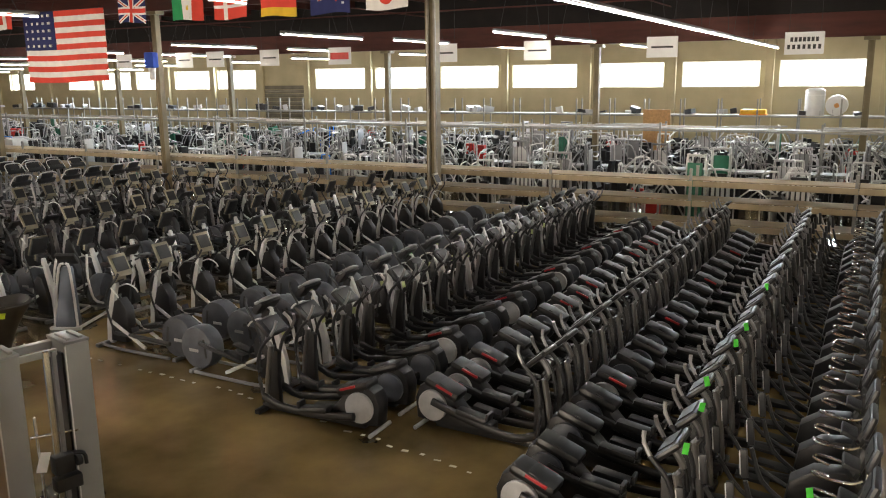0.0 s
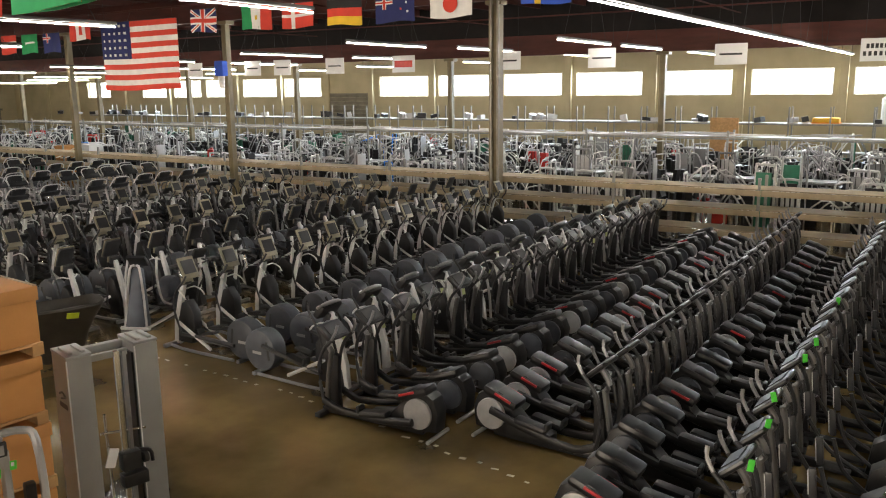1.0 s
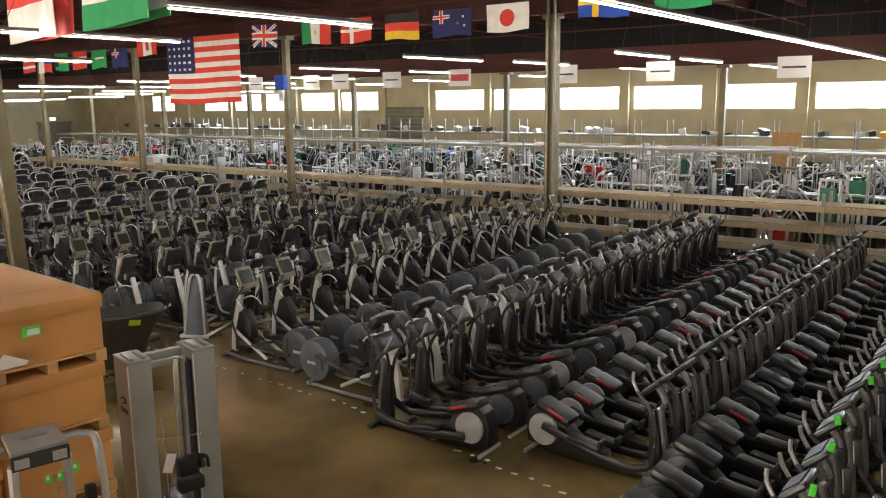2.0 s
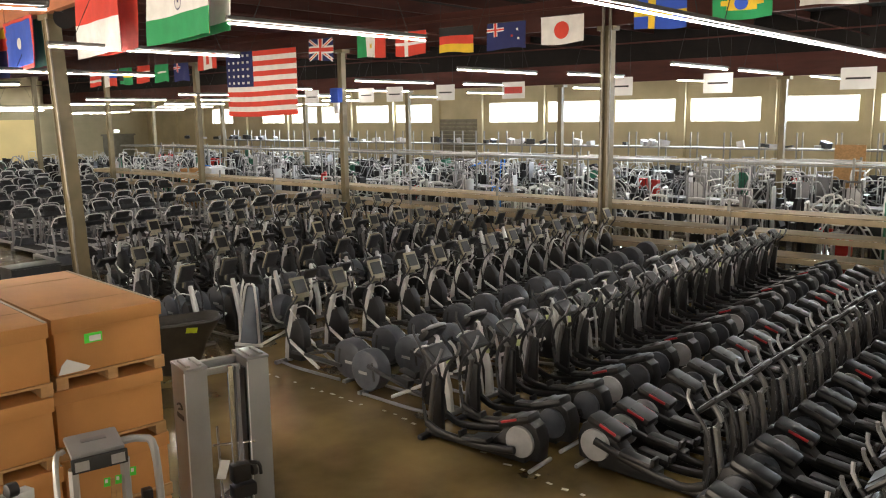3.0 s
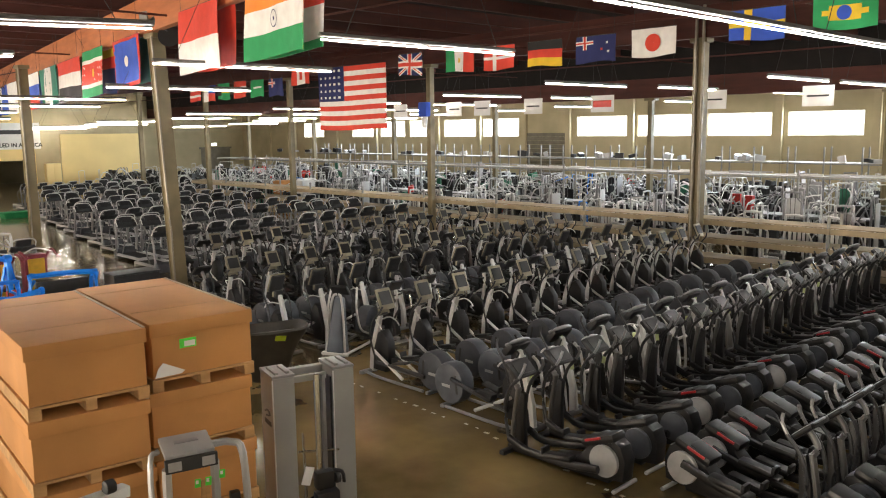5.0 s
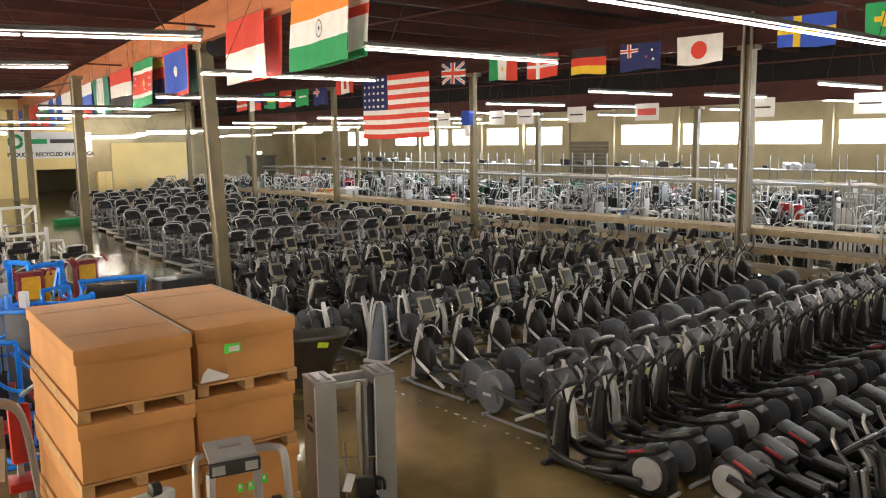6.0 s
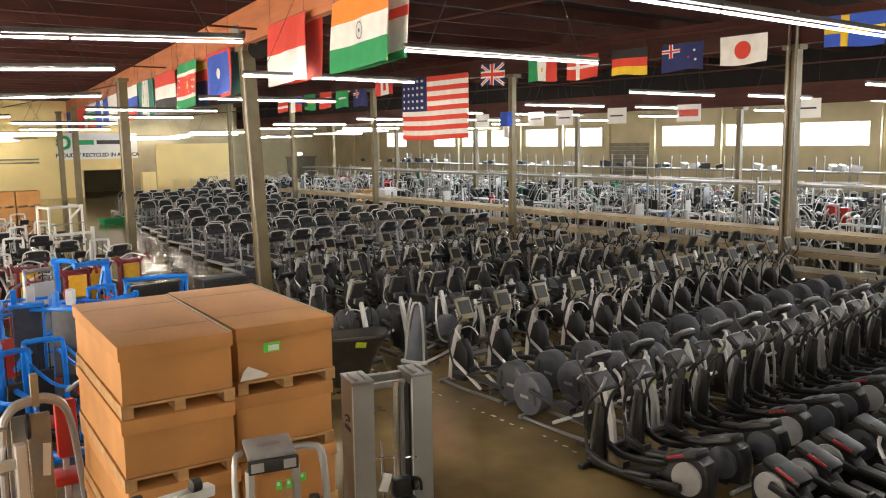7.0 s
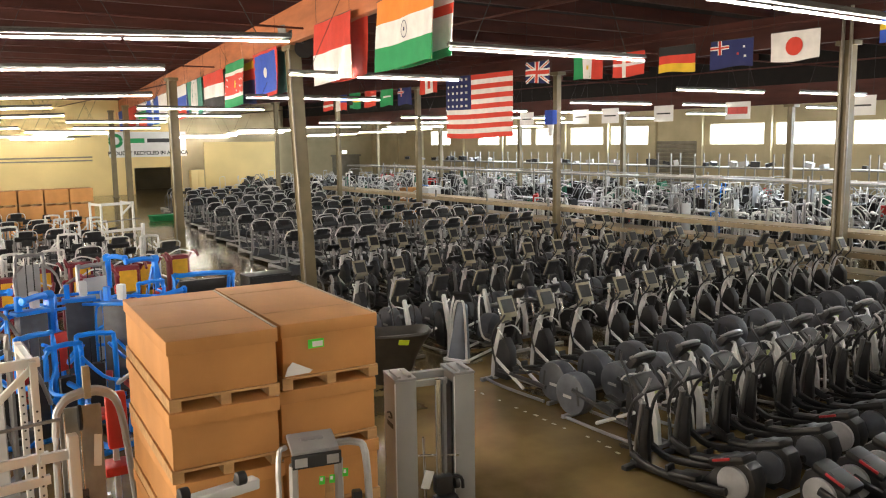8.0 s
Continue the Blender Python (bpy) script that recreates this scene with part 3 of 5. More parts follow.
def treadmill():
    e = thing("treadmill", "dark commercial treadmill with grey side handrails", "treadmill", "treadmills in rows")
    made("deck", M["steelgrey"], e, (box, (-0.36, -0.1, 0.16), (0.1, 1.7, 0.09), {"bevel": 0.02}), (box, (0.36, -0.1, 0.16), (0.1, 1.7, 0.09), {"bevel": 0.02}), (box, (0, -0.96, 0.1), (0.8, 0.1, 0.2), {"bevel": 0.03}))
    made("belt", M["rubber"], e, (box, (0, -0.1, 0.17), (0.6, 1.68, 0.03)))
    made("motor_hood", M["drum"], e, (profile, [(0.72, 0.0), (0.72, 0.24), (0.9, 0.34), (1.05, 0.28), (1.08, 0.0)], 0.8, 0.04))
    mirrored("upright", M["graymetal"], e, lambda bm, s: tube(bm, [(s * 0.38, 0.82, 0.1), (s * 0.39, 0.78, 0.7), (s * 0.38, 0.66, 1.22)], 0.04, 6, 3, 1.3))
    mirrored("handrail", M["graymetal"], e, lambda bm, s: tube(bm, [(s * 0.38, 0.7, 1.2), (s * 0.38, 0.4, 1.08), (s * 0.38, 0.12, 1.0), (s * 0.38, 0.05, 0.7), (s * 0.38, 0.3, 0.25)], 0.024, 6, 3))
    c = made("console", M["gunmetal"], e, (box, (0, 0.68, 1.26), (0.74, 0.1, 0.2), (-40, 0, 0), {"bevel": 0.04}), (box, (0, 0.76, 1.42), (0.46, 0.06, 0.28), (-30, 0, 0), {"bevel": 0.03}))
    made("screen", M["screen"], c, (box, (0, 0.725, 1.43), (0.34, 0.008, 0.18), (-30, 0, 0)), label="dark display")
    made("console_rim", M["silver"], e, (tube, [(-0.38, 0.62, 1.24), (-0.36, 0.8, 1.46), (-0.22, 0.84, 1.56), (0.22, 0.84, 1.56), (0.36, 0.8, 1.46), (0.38, 0.62, 1.24)], 0.02, 6, 3))
    return e


def placed(ob, m, memory={}):
    """The first call moves the thing itself, later ones copy it."""
    if ob.name in memory:
        return copy_thing(ob, m)
    memory[ob.name] = True
    ob.matrix_basis = m
    return ob


def row(ob, x0, pitch, n, y, facing, jitter=0.05, slope=0.0, skip=()):
    out = []
    for i in range(n):
        if i in skip:
            continue
        x = x0 + pitch * i
        out.append(placed(ob, pose(x + rng.uniform(-jitter, jitter), y + slope * (x - x0) + rng.uniform(-jitter, jitter), 0, 0, 0, facing + rng.uniform(-3, 3))))
    return out


def mixed_row(kinds, x0, pitch, n, y, facing):
    for i in range(n):
        row(kinds[i % len(kinds)], x0 + pitch * i, pitch, 1, y, facing)


SILVER, SILVER_LOW, BIKE, MILL = silver_trainer(), silver_trainer(True), exercise_bike(), treadmill()
DARK, DARK_PLAIN = dark_trainer(), dark_trainer("black elliptical trainer with drum drive and grey mast", False)
row(SILVER, 9.75, 1.1, 13, 11.25, 0, slope=0.06)
placed(shroud_trainer(), pose(10.78, 14.07, 0, 0, 0, 115))
row(SILVER_LOW, 9.45, 1.08, 14, 8.85, 180)
mixed_row((DARK, DARK_PLAIN, DARK_PLAIN), 8.7, 0.85, 18, 6.72, 0)
mixed_row((DARK, DARK, DARK, DARK_PLAIN, DARK_PLAIN, DARK_PLAIN), 9.15, 0.79, 18, 4.3, 180)
mixed_row((DARK, DARK_PLAIN, DARK_PLAIN, DARK_PLAIN), 7.4, 0.78, 20, 2.3, 180)
row(arm_trainer(), 6.5, 0.78, 22, 0.66, 180)
row(BIKE, 9.6, 0.95, 15, 13.95, 180, skip=(0, 1))
row(SILVER, 9.9, 1.1, 13, 17.1, 0)
row(SILVER, 9.2, 1.1, 14, 15.35, 180)
row(DARK_PLAIN, 9.6, 0.95, 15, 19.5, 180)
row(SILVER, 11.8, 1.05, 12, 21.6, 0)
row(DARK_PLAIN, 12.0, 0.95, 12, 24.0, 180)
for k in range(13):
    start = 12.2 + 0.4 * k
    row(MILL, start, 0.98, int((24.4 - start) / 0.98), 27.2 + 2.5 * k, 0 if k % 3 == 1 else 180, 0.12, 0.0, {rng.randrange(4, 11)})


# ---- strength machines ----
def strength_machine(frame_mat, pad_mat, shroud_mat, label, variant=0):
    s = thing("strength_machine", label, "strength machine", "strength machines on the floor")
    h = (2.0, 1.75, 2.2, 1.5)[variant % 4]
    made("weight_frame", frame_mat, s, (tube, [(-0.3, 0.55, 0.05), (-0.3, 0.55, h - 0.15), (-0.2, 0.55, h), (0.2, 0.55, h), (0.3, 0.55, h - 0.15), (0.3, 0.55, 0.05)], 0.045, 6, 3))
    made("weight_block", M["black"], s, (box, (0, 0.55, 0.55), (0.26, 0.16, 0.9), None, {"bevel": 0.01}), (cyl, (-0.08, 0.55, 0.5), (-0.08, 0.55, h - 0.05), 0.012), (cyl, (0.08, 0.55, 0.5), (0.08, 0.55, h - 0.05), 0.012))
    if variant % 2 == 0:
        made("shroud", shroud_mat, s, (box, (0, 0.66, h / 2), (0.5, 0.04, h * 0.8), None, {"bevel": 0.015}))
    made("base", frame_mat, s, (tube, [(0, 0.55, 0.045), (0, -0.75, 0.045)], 0.05, 6), (tube, [(-0.4, -0.7, 0.04), (0.4, -0.7, 0.04)], 0.045, 6), (tube, [(-0.4, 0.55, 0.04), (0.4, 0.55, 0.04)], 0.045, 6), (tube, [(0, -0.3, 0.06), (0, -0.3, 0.5)], 0.05, 6), (tube, [(0, 0.5, 0.9), (0, -0.02, 0.75), (0, -0.1, 0.05)], 0.045, 6, 3))
    made("seat", pad_mat, s, (box, (0, -0.32, 0.53), (0.4, 0.42, 0.09), None, {"bevel": 0.035}))
    if variant != 3:
        made("back_pad", pad_mat, s, (box, (0, -0.06, 0.95), (0.34, 0.1, 0.66), (-10, 0, 0), {"bevel": 0.035}))
    mirrored("lever", frame_mat, s, lambda bm, q: tube(bm, [(q * 0.2, 0.4, h - 0.2), (q * 0.45, 0.2, h - 0.25 - 0.1 * variant), (q * 0.48, -0.25, 1.25 - 0.1 * variant), (q * 0.3, -0.6, 1.1)], 0.03, 6, 3))
    return s


GREYS = [strength_machine(M["steelgrey"], M["black"], M["graymetal"], "silver-grey weight-stack strength machine with black pads", 0),
         strength_machine(M["white"], M["black"], M["plastic_white"], "white strength machine with black pads", 1),
         strength_machine(M["graymetal"], M["black"], M["steelgrey"], "tall dark grey strength machine", 2),
         strength_machine(M["silver"], M["gunmetal"], M["plastic_white"], "low silver strength machine with a bench seat", 3),
         strength_machine(M["white"], M["gunmetal"], M["green"], "white strength machine with a green shroud", 2)]
BLUE = strength_machine(M["blue"], M["red"], M["plastic_white"], "bright blue strength machine with red pads", 1)
BLUE_LOW = strength_machine(M["blue"], M["red"], M["drum"], "low bright blue strength machine with red bench seat", 3)
MAROON = strength_machine(M["maroon"], M["yellow"], M["maroon"], "maroon strength machine with yellow pads", 3)
GREY_RED = strength_machine(M["steelgrey"], M["red"], M["plastic_white"], "silver-grey strength machine with red pads", 1)

for iy in range(20):
    for ix in range(7):
        x, y = 27.3 + 2.7 * ix + rng.uniform(-0.3, 0.3), 0.2 + 2.3 * iy * (1 + 0.022 * iy) + rng.uniform(-0.3, 0.3)
        if x > 32.6 and x < 35.2 or y > 78 or (iy > 12 and (ix + iy) % 2):
            continue
        pick = GREYS[rng.choice((0, 0, 1, 1, 2, 3, 3, 4) if rng.random() < 0.9 else (2,))]
        placed(pick, pose(x, y, 0, 0, 0, rng.choice((0, 90, 180, 270)) + rng.uniform(-12, 12)))


def frame_clutter(name, material, label, n, mode):
    """Crowded frames of gym equipment far behind the racks, too many and too far to tell apart."""
    bm = bmesh.new()
    for _ in range(n):
        x, y = rng.uniform(26.8, 48.8), rng.uniform(-1.5, 74.0)
        if 33.3 < x < 34.9:
            continue
        a, h, w = rng.uniform(0, math.pi), rng.uniform(0.8, 2.05), rng.uniform(0.25, 0.7)
        c, q = math.cos(a) * w, math.sin(a) * w
        if mode == 0:
            shape = rng.random()
            if shape < 0.4:
                tube(bm, [(x - c, y - q, 0.0), (x - c, y - q, h - 0.2), (x - c * 0.7, y - q * 0.7, h), (x + c * 0.7, y + q * 0.7, h), (x + c, y + q, h - 0.2), (x + c, y + q, 0.0)], 0.026, 5, 2)
            elif shape < 0.7:
                for k in (-0.35, 0.35):
                    tube(bm, [(x - 2 * c + k * q, y - 2 * q - k * c, 0.0), (x + k * q, y - k * c, h * 0.85), (x + c + k * q, y + q - k * c, h * 0.95), (x + 2 * c + k * q, y + 2 * q - k * c, 0.5 * h)], 0.028, 5, 2)
                tube(bm, [(x - 0.35 * q, y + 0.35 * c, h * 0.85), (x + 0.35 * q, y - 0.35 * c, h * 0.85)], 0.035, 5, 2)
            else:
                tube(bm, [(x - 2 * c, y - 2 * q, h * 0.55), (x - c, y - q, h * 0.8), (x + c, y + q, h * 0.72), (x + 2 * c, y + 2 * q, h * 0.5), (x + 2.2 * c, y + 2.2 * q, 0.0)], 0.03, 5, 2)
                tube(bm, [(x - 2 * c, y - 2 * q, h * 0.55), (x - 2 * c, y - 2 * q, 0.0)], 0.04, 5, 2)
                box(bm, (x, y, h * 0.8), (0.5, 0.16, 0.07), (rng.uniform(-20, 20), rng.uniform(-20, 20), math.degrees(a)), 0.0)
        elif mode == 2:
            z = rng.choice((1.13, 2.6, 2.6, 2.6))
            box(bm, (rng.uniform(46.7, 47.2), y, z + h * 0.1), (0.35, w * 0.9, h * rng.uniform(0.12, 0.24)), (rng.uniform(-15, 15), 0, rng.uniform(-40, 40)), 0.0)
        elif mode == 1:
            box(bm, (x, y, h * 0.35), (w * 0.8, 0.3, h * 0.7), (0, 0, math.degrees(a)), 0.0)
            box(bm, (x + c, y + q, h * 0.6), (w * 0.7, 0.14, 0.5), (rng.uniform(-30, 30), 0, math.degrees(a)), 0.0)
            tube(bm, [(x + c, y + q, 0), (x + c, y + q, h * 0.6)], 0.05, 5)
    return tagged(part(name, bm, material), label, "gym equipment", "", "stuff")


frame_clutter("silver_frames", M["silver"], "crowded silver frames of stored gym equipment", 430, 0)
frame_clutter("white_frames", M["white"], "crowded white frames of stored gym equipment", 200, 0)
frame_clutter("grey_frames", M["graymetal"], "crowded dark grey frames of stored gym equipment", 200, 0)
frame_clutter("black_pads", M["black"], "crowded black pads and weight blocks of stored gym equipment", 760, 1)
frame_clutter("shelf_parts", M["gunmetal"], "dark machine parts heaped on the far rack", 55, 2)
frame_clutter("pale_shelf_parts", M["steelgrey"], "grey machine parts heaped on the far rack", 40, 2)
frame_clutter("red_pads", M["red"], "red pads of stored gym equipment", 16, 1)
frame_clutter("blue_frames", M["blue"], "blue frames of stored gym equipment", 6, 0)
frame_clutter("green_blocks", M["green"], "green weight shrouds of stored gym equipment", 26, 1)
shelf_rack(33.6, -4.0, 62.0, (0.95, 2.58), 2.85, M["rack"], 6.0, 0.07)
shelf_rack(46.4, -4.0, 68.0, (1.1, 2.57), 3.45, M["rack"], 2.0, 0.07)



def stack_machine():
    """Faces -x: bent silver hoop round a pale weight stack."""
    p = thing("weight_stack", "weight stack in a bent silver hoop with pale panels", "strength machine", "weight stacks behind the rack")
    made("hoop", M["silver"], p, (tube, [(0, -0.3, 0.03), (0, -0.3, 1.55), (0, -0.22, 1.72), (0, 0.22, 1.72), (0, 0.3, 1.55), (0, 0.3, 0.03)], 0.04, 8, 4))
    made("back_panel", M["black"], p, (box, (0.1, 0, 0.85), (0.06, 0.5, 1.5), {"bevel": 0.015}))
    for q in (-0.15, 0, 0.15):
        made("panel", M["white"], p, (box, (0.05, q, 0.95), (0.03, 0.1, 0.9), {"bevel": 0.008}), label="pale upright panel")
    made("base", M["silver"], p, (box, (0.3, 0, 0.04), (0.8, 0.5, 0.08), {"bevel": 0.015}))
    return p


STACK = stack_machine()
for x, y, a in ((26.9, 11.3, 4), (26.9, 10.1, -6), (27.2, 4.6, 8), (27.0, 2.2, -5), (27.3, 15.2, 10), (27.1, 18.8, -8), (27.4, 23.4, 6), (27.0, 30.2, 3)):
    placed(STACK, pose(x, y, 0, 0, 0, a))


def stored_bars(name, material, label, n):
    """Long tubes lying along the top of the middle rack."""
    bm = bmesh.new()
    for _ in range(n):
        y, half, x = rng.uniform(-2, 58), rng.uniform(0.4, 1.6), rng.uniform(33.7, 34.5)
        z, a = 2.63 + rng.uniform(0.0, 0.09), rng.uniform(-0.2, 0.2)
        box(bm, (x, y, z), (0.07, 2 * half, 0.06), (0, 0, math.degrees(a)), 0.0)
    tagged(part(name, bm, material), label, "gym equipment", "", "stuff")


stored_bars("white_bars", M["white"], "long white steel bars lying on a rack", 26)
stored_bars("grey_bars", M["steelgrey"], "long grey steel bars lying on a rack", 40)


def blue_press():
    p = thing("strength_machine", "bright blue plate-loaded press machine with long lever arm", "strength machine", "blue strength machines")
    made("main_post", M["blue"], p, (box, (0, 0.3, 1.0), (0.1, 0.16, 2.0), {"bevel": 0.015}), (box, (0, -0.2, 0.05), (0.1, 1.5, 0.1), {"bevel": 0.015}), (box, (0, -0.9, 0.05), (0.9, 0.1, 0.1), {"bevel": 0.015}),
         (box, (0, 0.55, 0.05), (0.9, 0.1, 0.1), {"bevel": 0.015}))
    mirrored("brace", M["blue"], p, lambda bm, q: tube(bm, [(q * 0.42, 0.5, 0.08), (q * 0.2, 0.36, 1.2), (q * 0.06, 0.3, 1.85)], 0.036, 4, 2))
    made("lever_arm", M["blue"], p, (tube, [(0.0, 0.3, 2.0), (-0.35, 0.1, 2.08), (-0.9, -0.2, 2.1)], 0.04, 4, 3, 1.4), (drum, (-0.9, -0.2, 2.1), 0.07, 0.07, 14, 0.02))
    made("joint", M["blue"], p, (drum, (0, 0.3, 2.02), 0.09, 0.16, 16, 0.03))
    made("seat", M["red"], p, (box, (0, -0.3, 0.55), (0.34, 0.4, 0.09), None, {"bevel": 0.03}))
    made("back_pad", M["red"], p, (box, (0, 0.08, 1.0), (0.32, 0.1, 0.7), (-8, 0, 0), {"bevel": 0.035}))
    made("seat_post", M["blue"], p, (box, (0, -0.3, 0.28), (0.09, 0.09, 0.5)))
    return p


def blue_station():
    p = thing("strength_machine", "bright blue selector machine with a grey weight shroud", "strength machine", "blue strength machines")
    made("shroud", M["drum"], p, (box, (0, 0.5, 0.95), (0.5, 0.26, 1.6), None, {"bevel": 0.05}))
    made("cap", M["blue"], p, (box, (0, 0.5, 1.78), (0.6, 0.3, 0.07), None, {"bevel": 0.02}), (box, (0.2, 0.5, 1.92), (0.1, 0.12, 0.32), None, {"bevel": 0.02}))
    made("bottle_holder", M["plastic_white"], p, (box, (-0.08, 0.5, 1.98), (0.15, 0.15, 0.3), None, {"bevel": 0.05}))
    mirrored("side_frame", M["blue"], p, lambda bm, q: tube(bm, [(q * 0.42, 0.55, 0.0), (q * 0.42, 0.55, 1.5), (q * 0.4, 0.35, 1.72), (q * 0.42, -0.3, 1.75), (q * 0.45, -0.6, 1.5), (q * 0.45, -0.65, 0.0)], 0.027, 4, 3, 1.3))
    for bar in ([(-0.42, -0.3, 1.75), (0.42, -0.3, 1.75)], [(-0.45, -0.62, 0.6), (0.45, -0.62, 0.6)], [(-0.8, 0.1, 1.66), (0.8, 0.3, 1.7)]):
        made("cross_bar", M["blue"], p, (tube, bar, 0.032))
    made("seat", M["black"], p, (box, (0, -0.25, 0.5), (0.36, 0.4, 0.09), None, {"bevel": 0.03}))
    made("back_pad", M["red"], p, (box, (0, 0.15, 0.95), (0.34, 0.1, 0.6), (-8, 0, 0), {"bevel": 0.035}))
    made("seat_post", M["graymetal"], p, (box, (0, -0.25, 0.25), (0.09, 0.09, 0.5)))
    mirrored("lever", M["blue"], p, lambda bm, q: tube(bm, [(q * 0.5, 0.1, 1.68), (q * 0.58, -0.2, 1.2), (q * 0.3, -0.45, 0.95)], 0.038, 4, 3))
    return p


def blue_bench():
    p = thing("strength_machine", "bright blue bench frame with a long black pad", "strength machine", "blue strength machines")
    made("frame", M["blue"], p, (tube, [(-0.7, 0, 0.0), (-0.68, 0, 1.5), (-0.6, 0.02, 1.68), (0.55, 0.05, 1.72), (0.68, 0.05, 1.6), (0.7, 0.05, 0.0)], 0.036, 4, 3, 1.5),
         (tube, [(-0.7, -0.6, 0.04), (-0.66, -0.3, 1.2), (-0.6, 0.0, 1.6)], 0.045, 4, 2), (tube, [(0.7, -0.6, 0.04), (0.67, -0.3, 1.2), (0.6, 0.05, 1.62)], 0.045, 4, 2))
    made("pad", M["black"], p, (box, (0, -0.12, 1.4), (1.1, 0.14, 0.34), None, {"bevel": 0.05}))
    made("base", M["blue"], p, (box, (0, -0.6, 0.05), (1.5, 0.1, 0.1), {"bevel": 0.015}))
    return p


BPRESS, BSTATION, BBENCH = blue_press(), blue_station(), blue_bench()
for ob, x, y, a in ((BSTATION, 3.15, 16.9, 170), (BSTATION, 2.0, 16.2, 195), (BLUE_LOW, 3.05, 15.0, 165), (BPRESS, 1.0, 16.4, 150), (BLUE, 1.7, 14.3, 200), (BPRESS, 3.55, 14.1, 185),
                    (BPRESS, 5.35, 19.0, 10), (BBENCH, 6.1, 18.3, 178), (BLUE, 4.6, 18.2, 195), (BLUE, 0.6, 18.0, 170), (BLUE_LOW, 2.4, 18.6, 170), (BPRESS, 2.6, 15.6, 30), (BLUE, 0.9, 13.2, 160), (GREYS[2], 1.5, 15.2, 40), (BLUE_LOW, 2.5, 13.4, 20), (GREYS[2], 2.9, 19.8, 10),
                    (BIKE, 1.9, 19.5, 20), (BIKE, 4.3, 19.9, 170), (BSTATION, 3.9, 16.0, 140), (GREYS[2], 3.4, 18.3, 200), (BPRESS, 4.75, 20.2, 70)):
    placed(ob, pose(x, y, 0, 0, 0, a))


def maroon_machine():
    p = thing("strength_machine", "maroon strength machine with a yellow padded panel", "strength machine", "maroon strength machines")
    made("cabinet", M["maroon"], p, (box, (0, 0.3, 0.62), (0.66, 0.34, 1.24), None, {"bevel": 0.08}))
    made("panel", M["yellow"], p, (box, (0, 0.12, 0.66), (0.48, 0.06, 0.9), None, {"bevel": 0.03}), label="yellow padded panel")
    made("seat", M["black"], p, (box, (0, -0.35, 0.5), (0.42, 0.44, 0.1), None, {"bevel": 0.035}))
    made("base", M["maroon"], p, (box, (0, -0.2, 0.05), (0.12, 1.2, 0.1), {"bevel": 0.02}), (box, (0, -0.7, 0.05), (0.7, 0.12, 0.1), {"bevel": 0.02}), (box, (0, -0.35, 0.26), (0.1, 0.1, 0.4)))
    mirrored("lever", M["maroon"], p, lambda bm, q: tube(bm, [(q * 0.36, 0.3, 1.1), (q * 0.45, 0.1, 1.35), (q * 0.42, -0.35, 1.2)], 0.04, 6, 3))
    made("top_bar", M["silver"], p, (tube, [(-0.4, 0.0, 1.3), (0, 0.1, 1.42), (0.4, 0.0, 1.3)], 0.022, 6, 3))
    return p


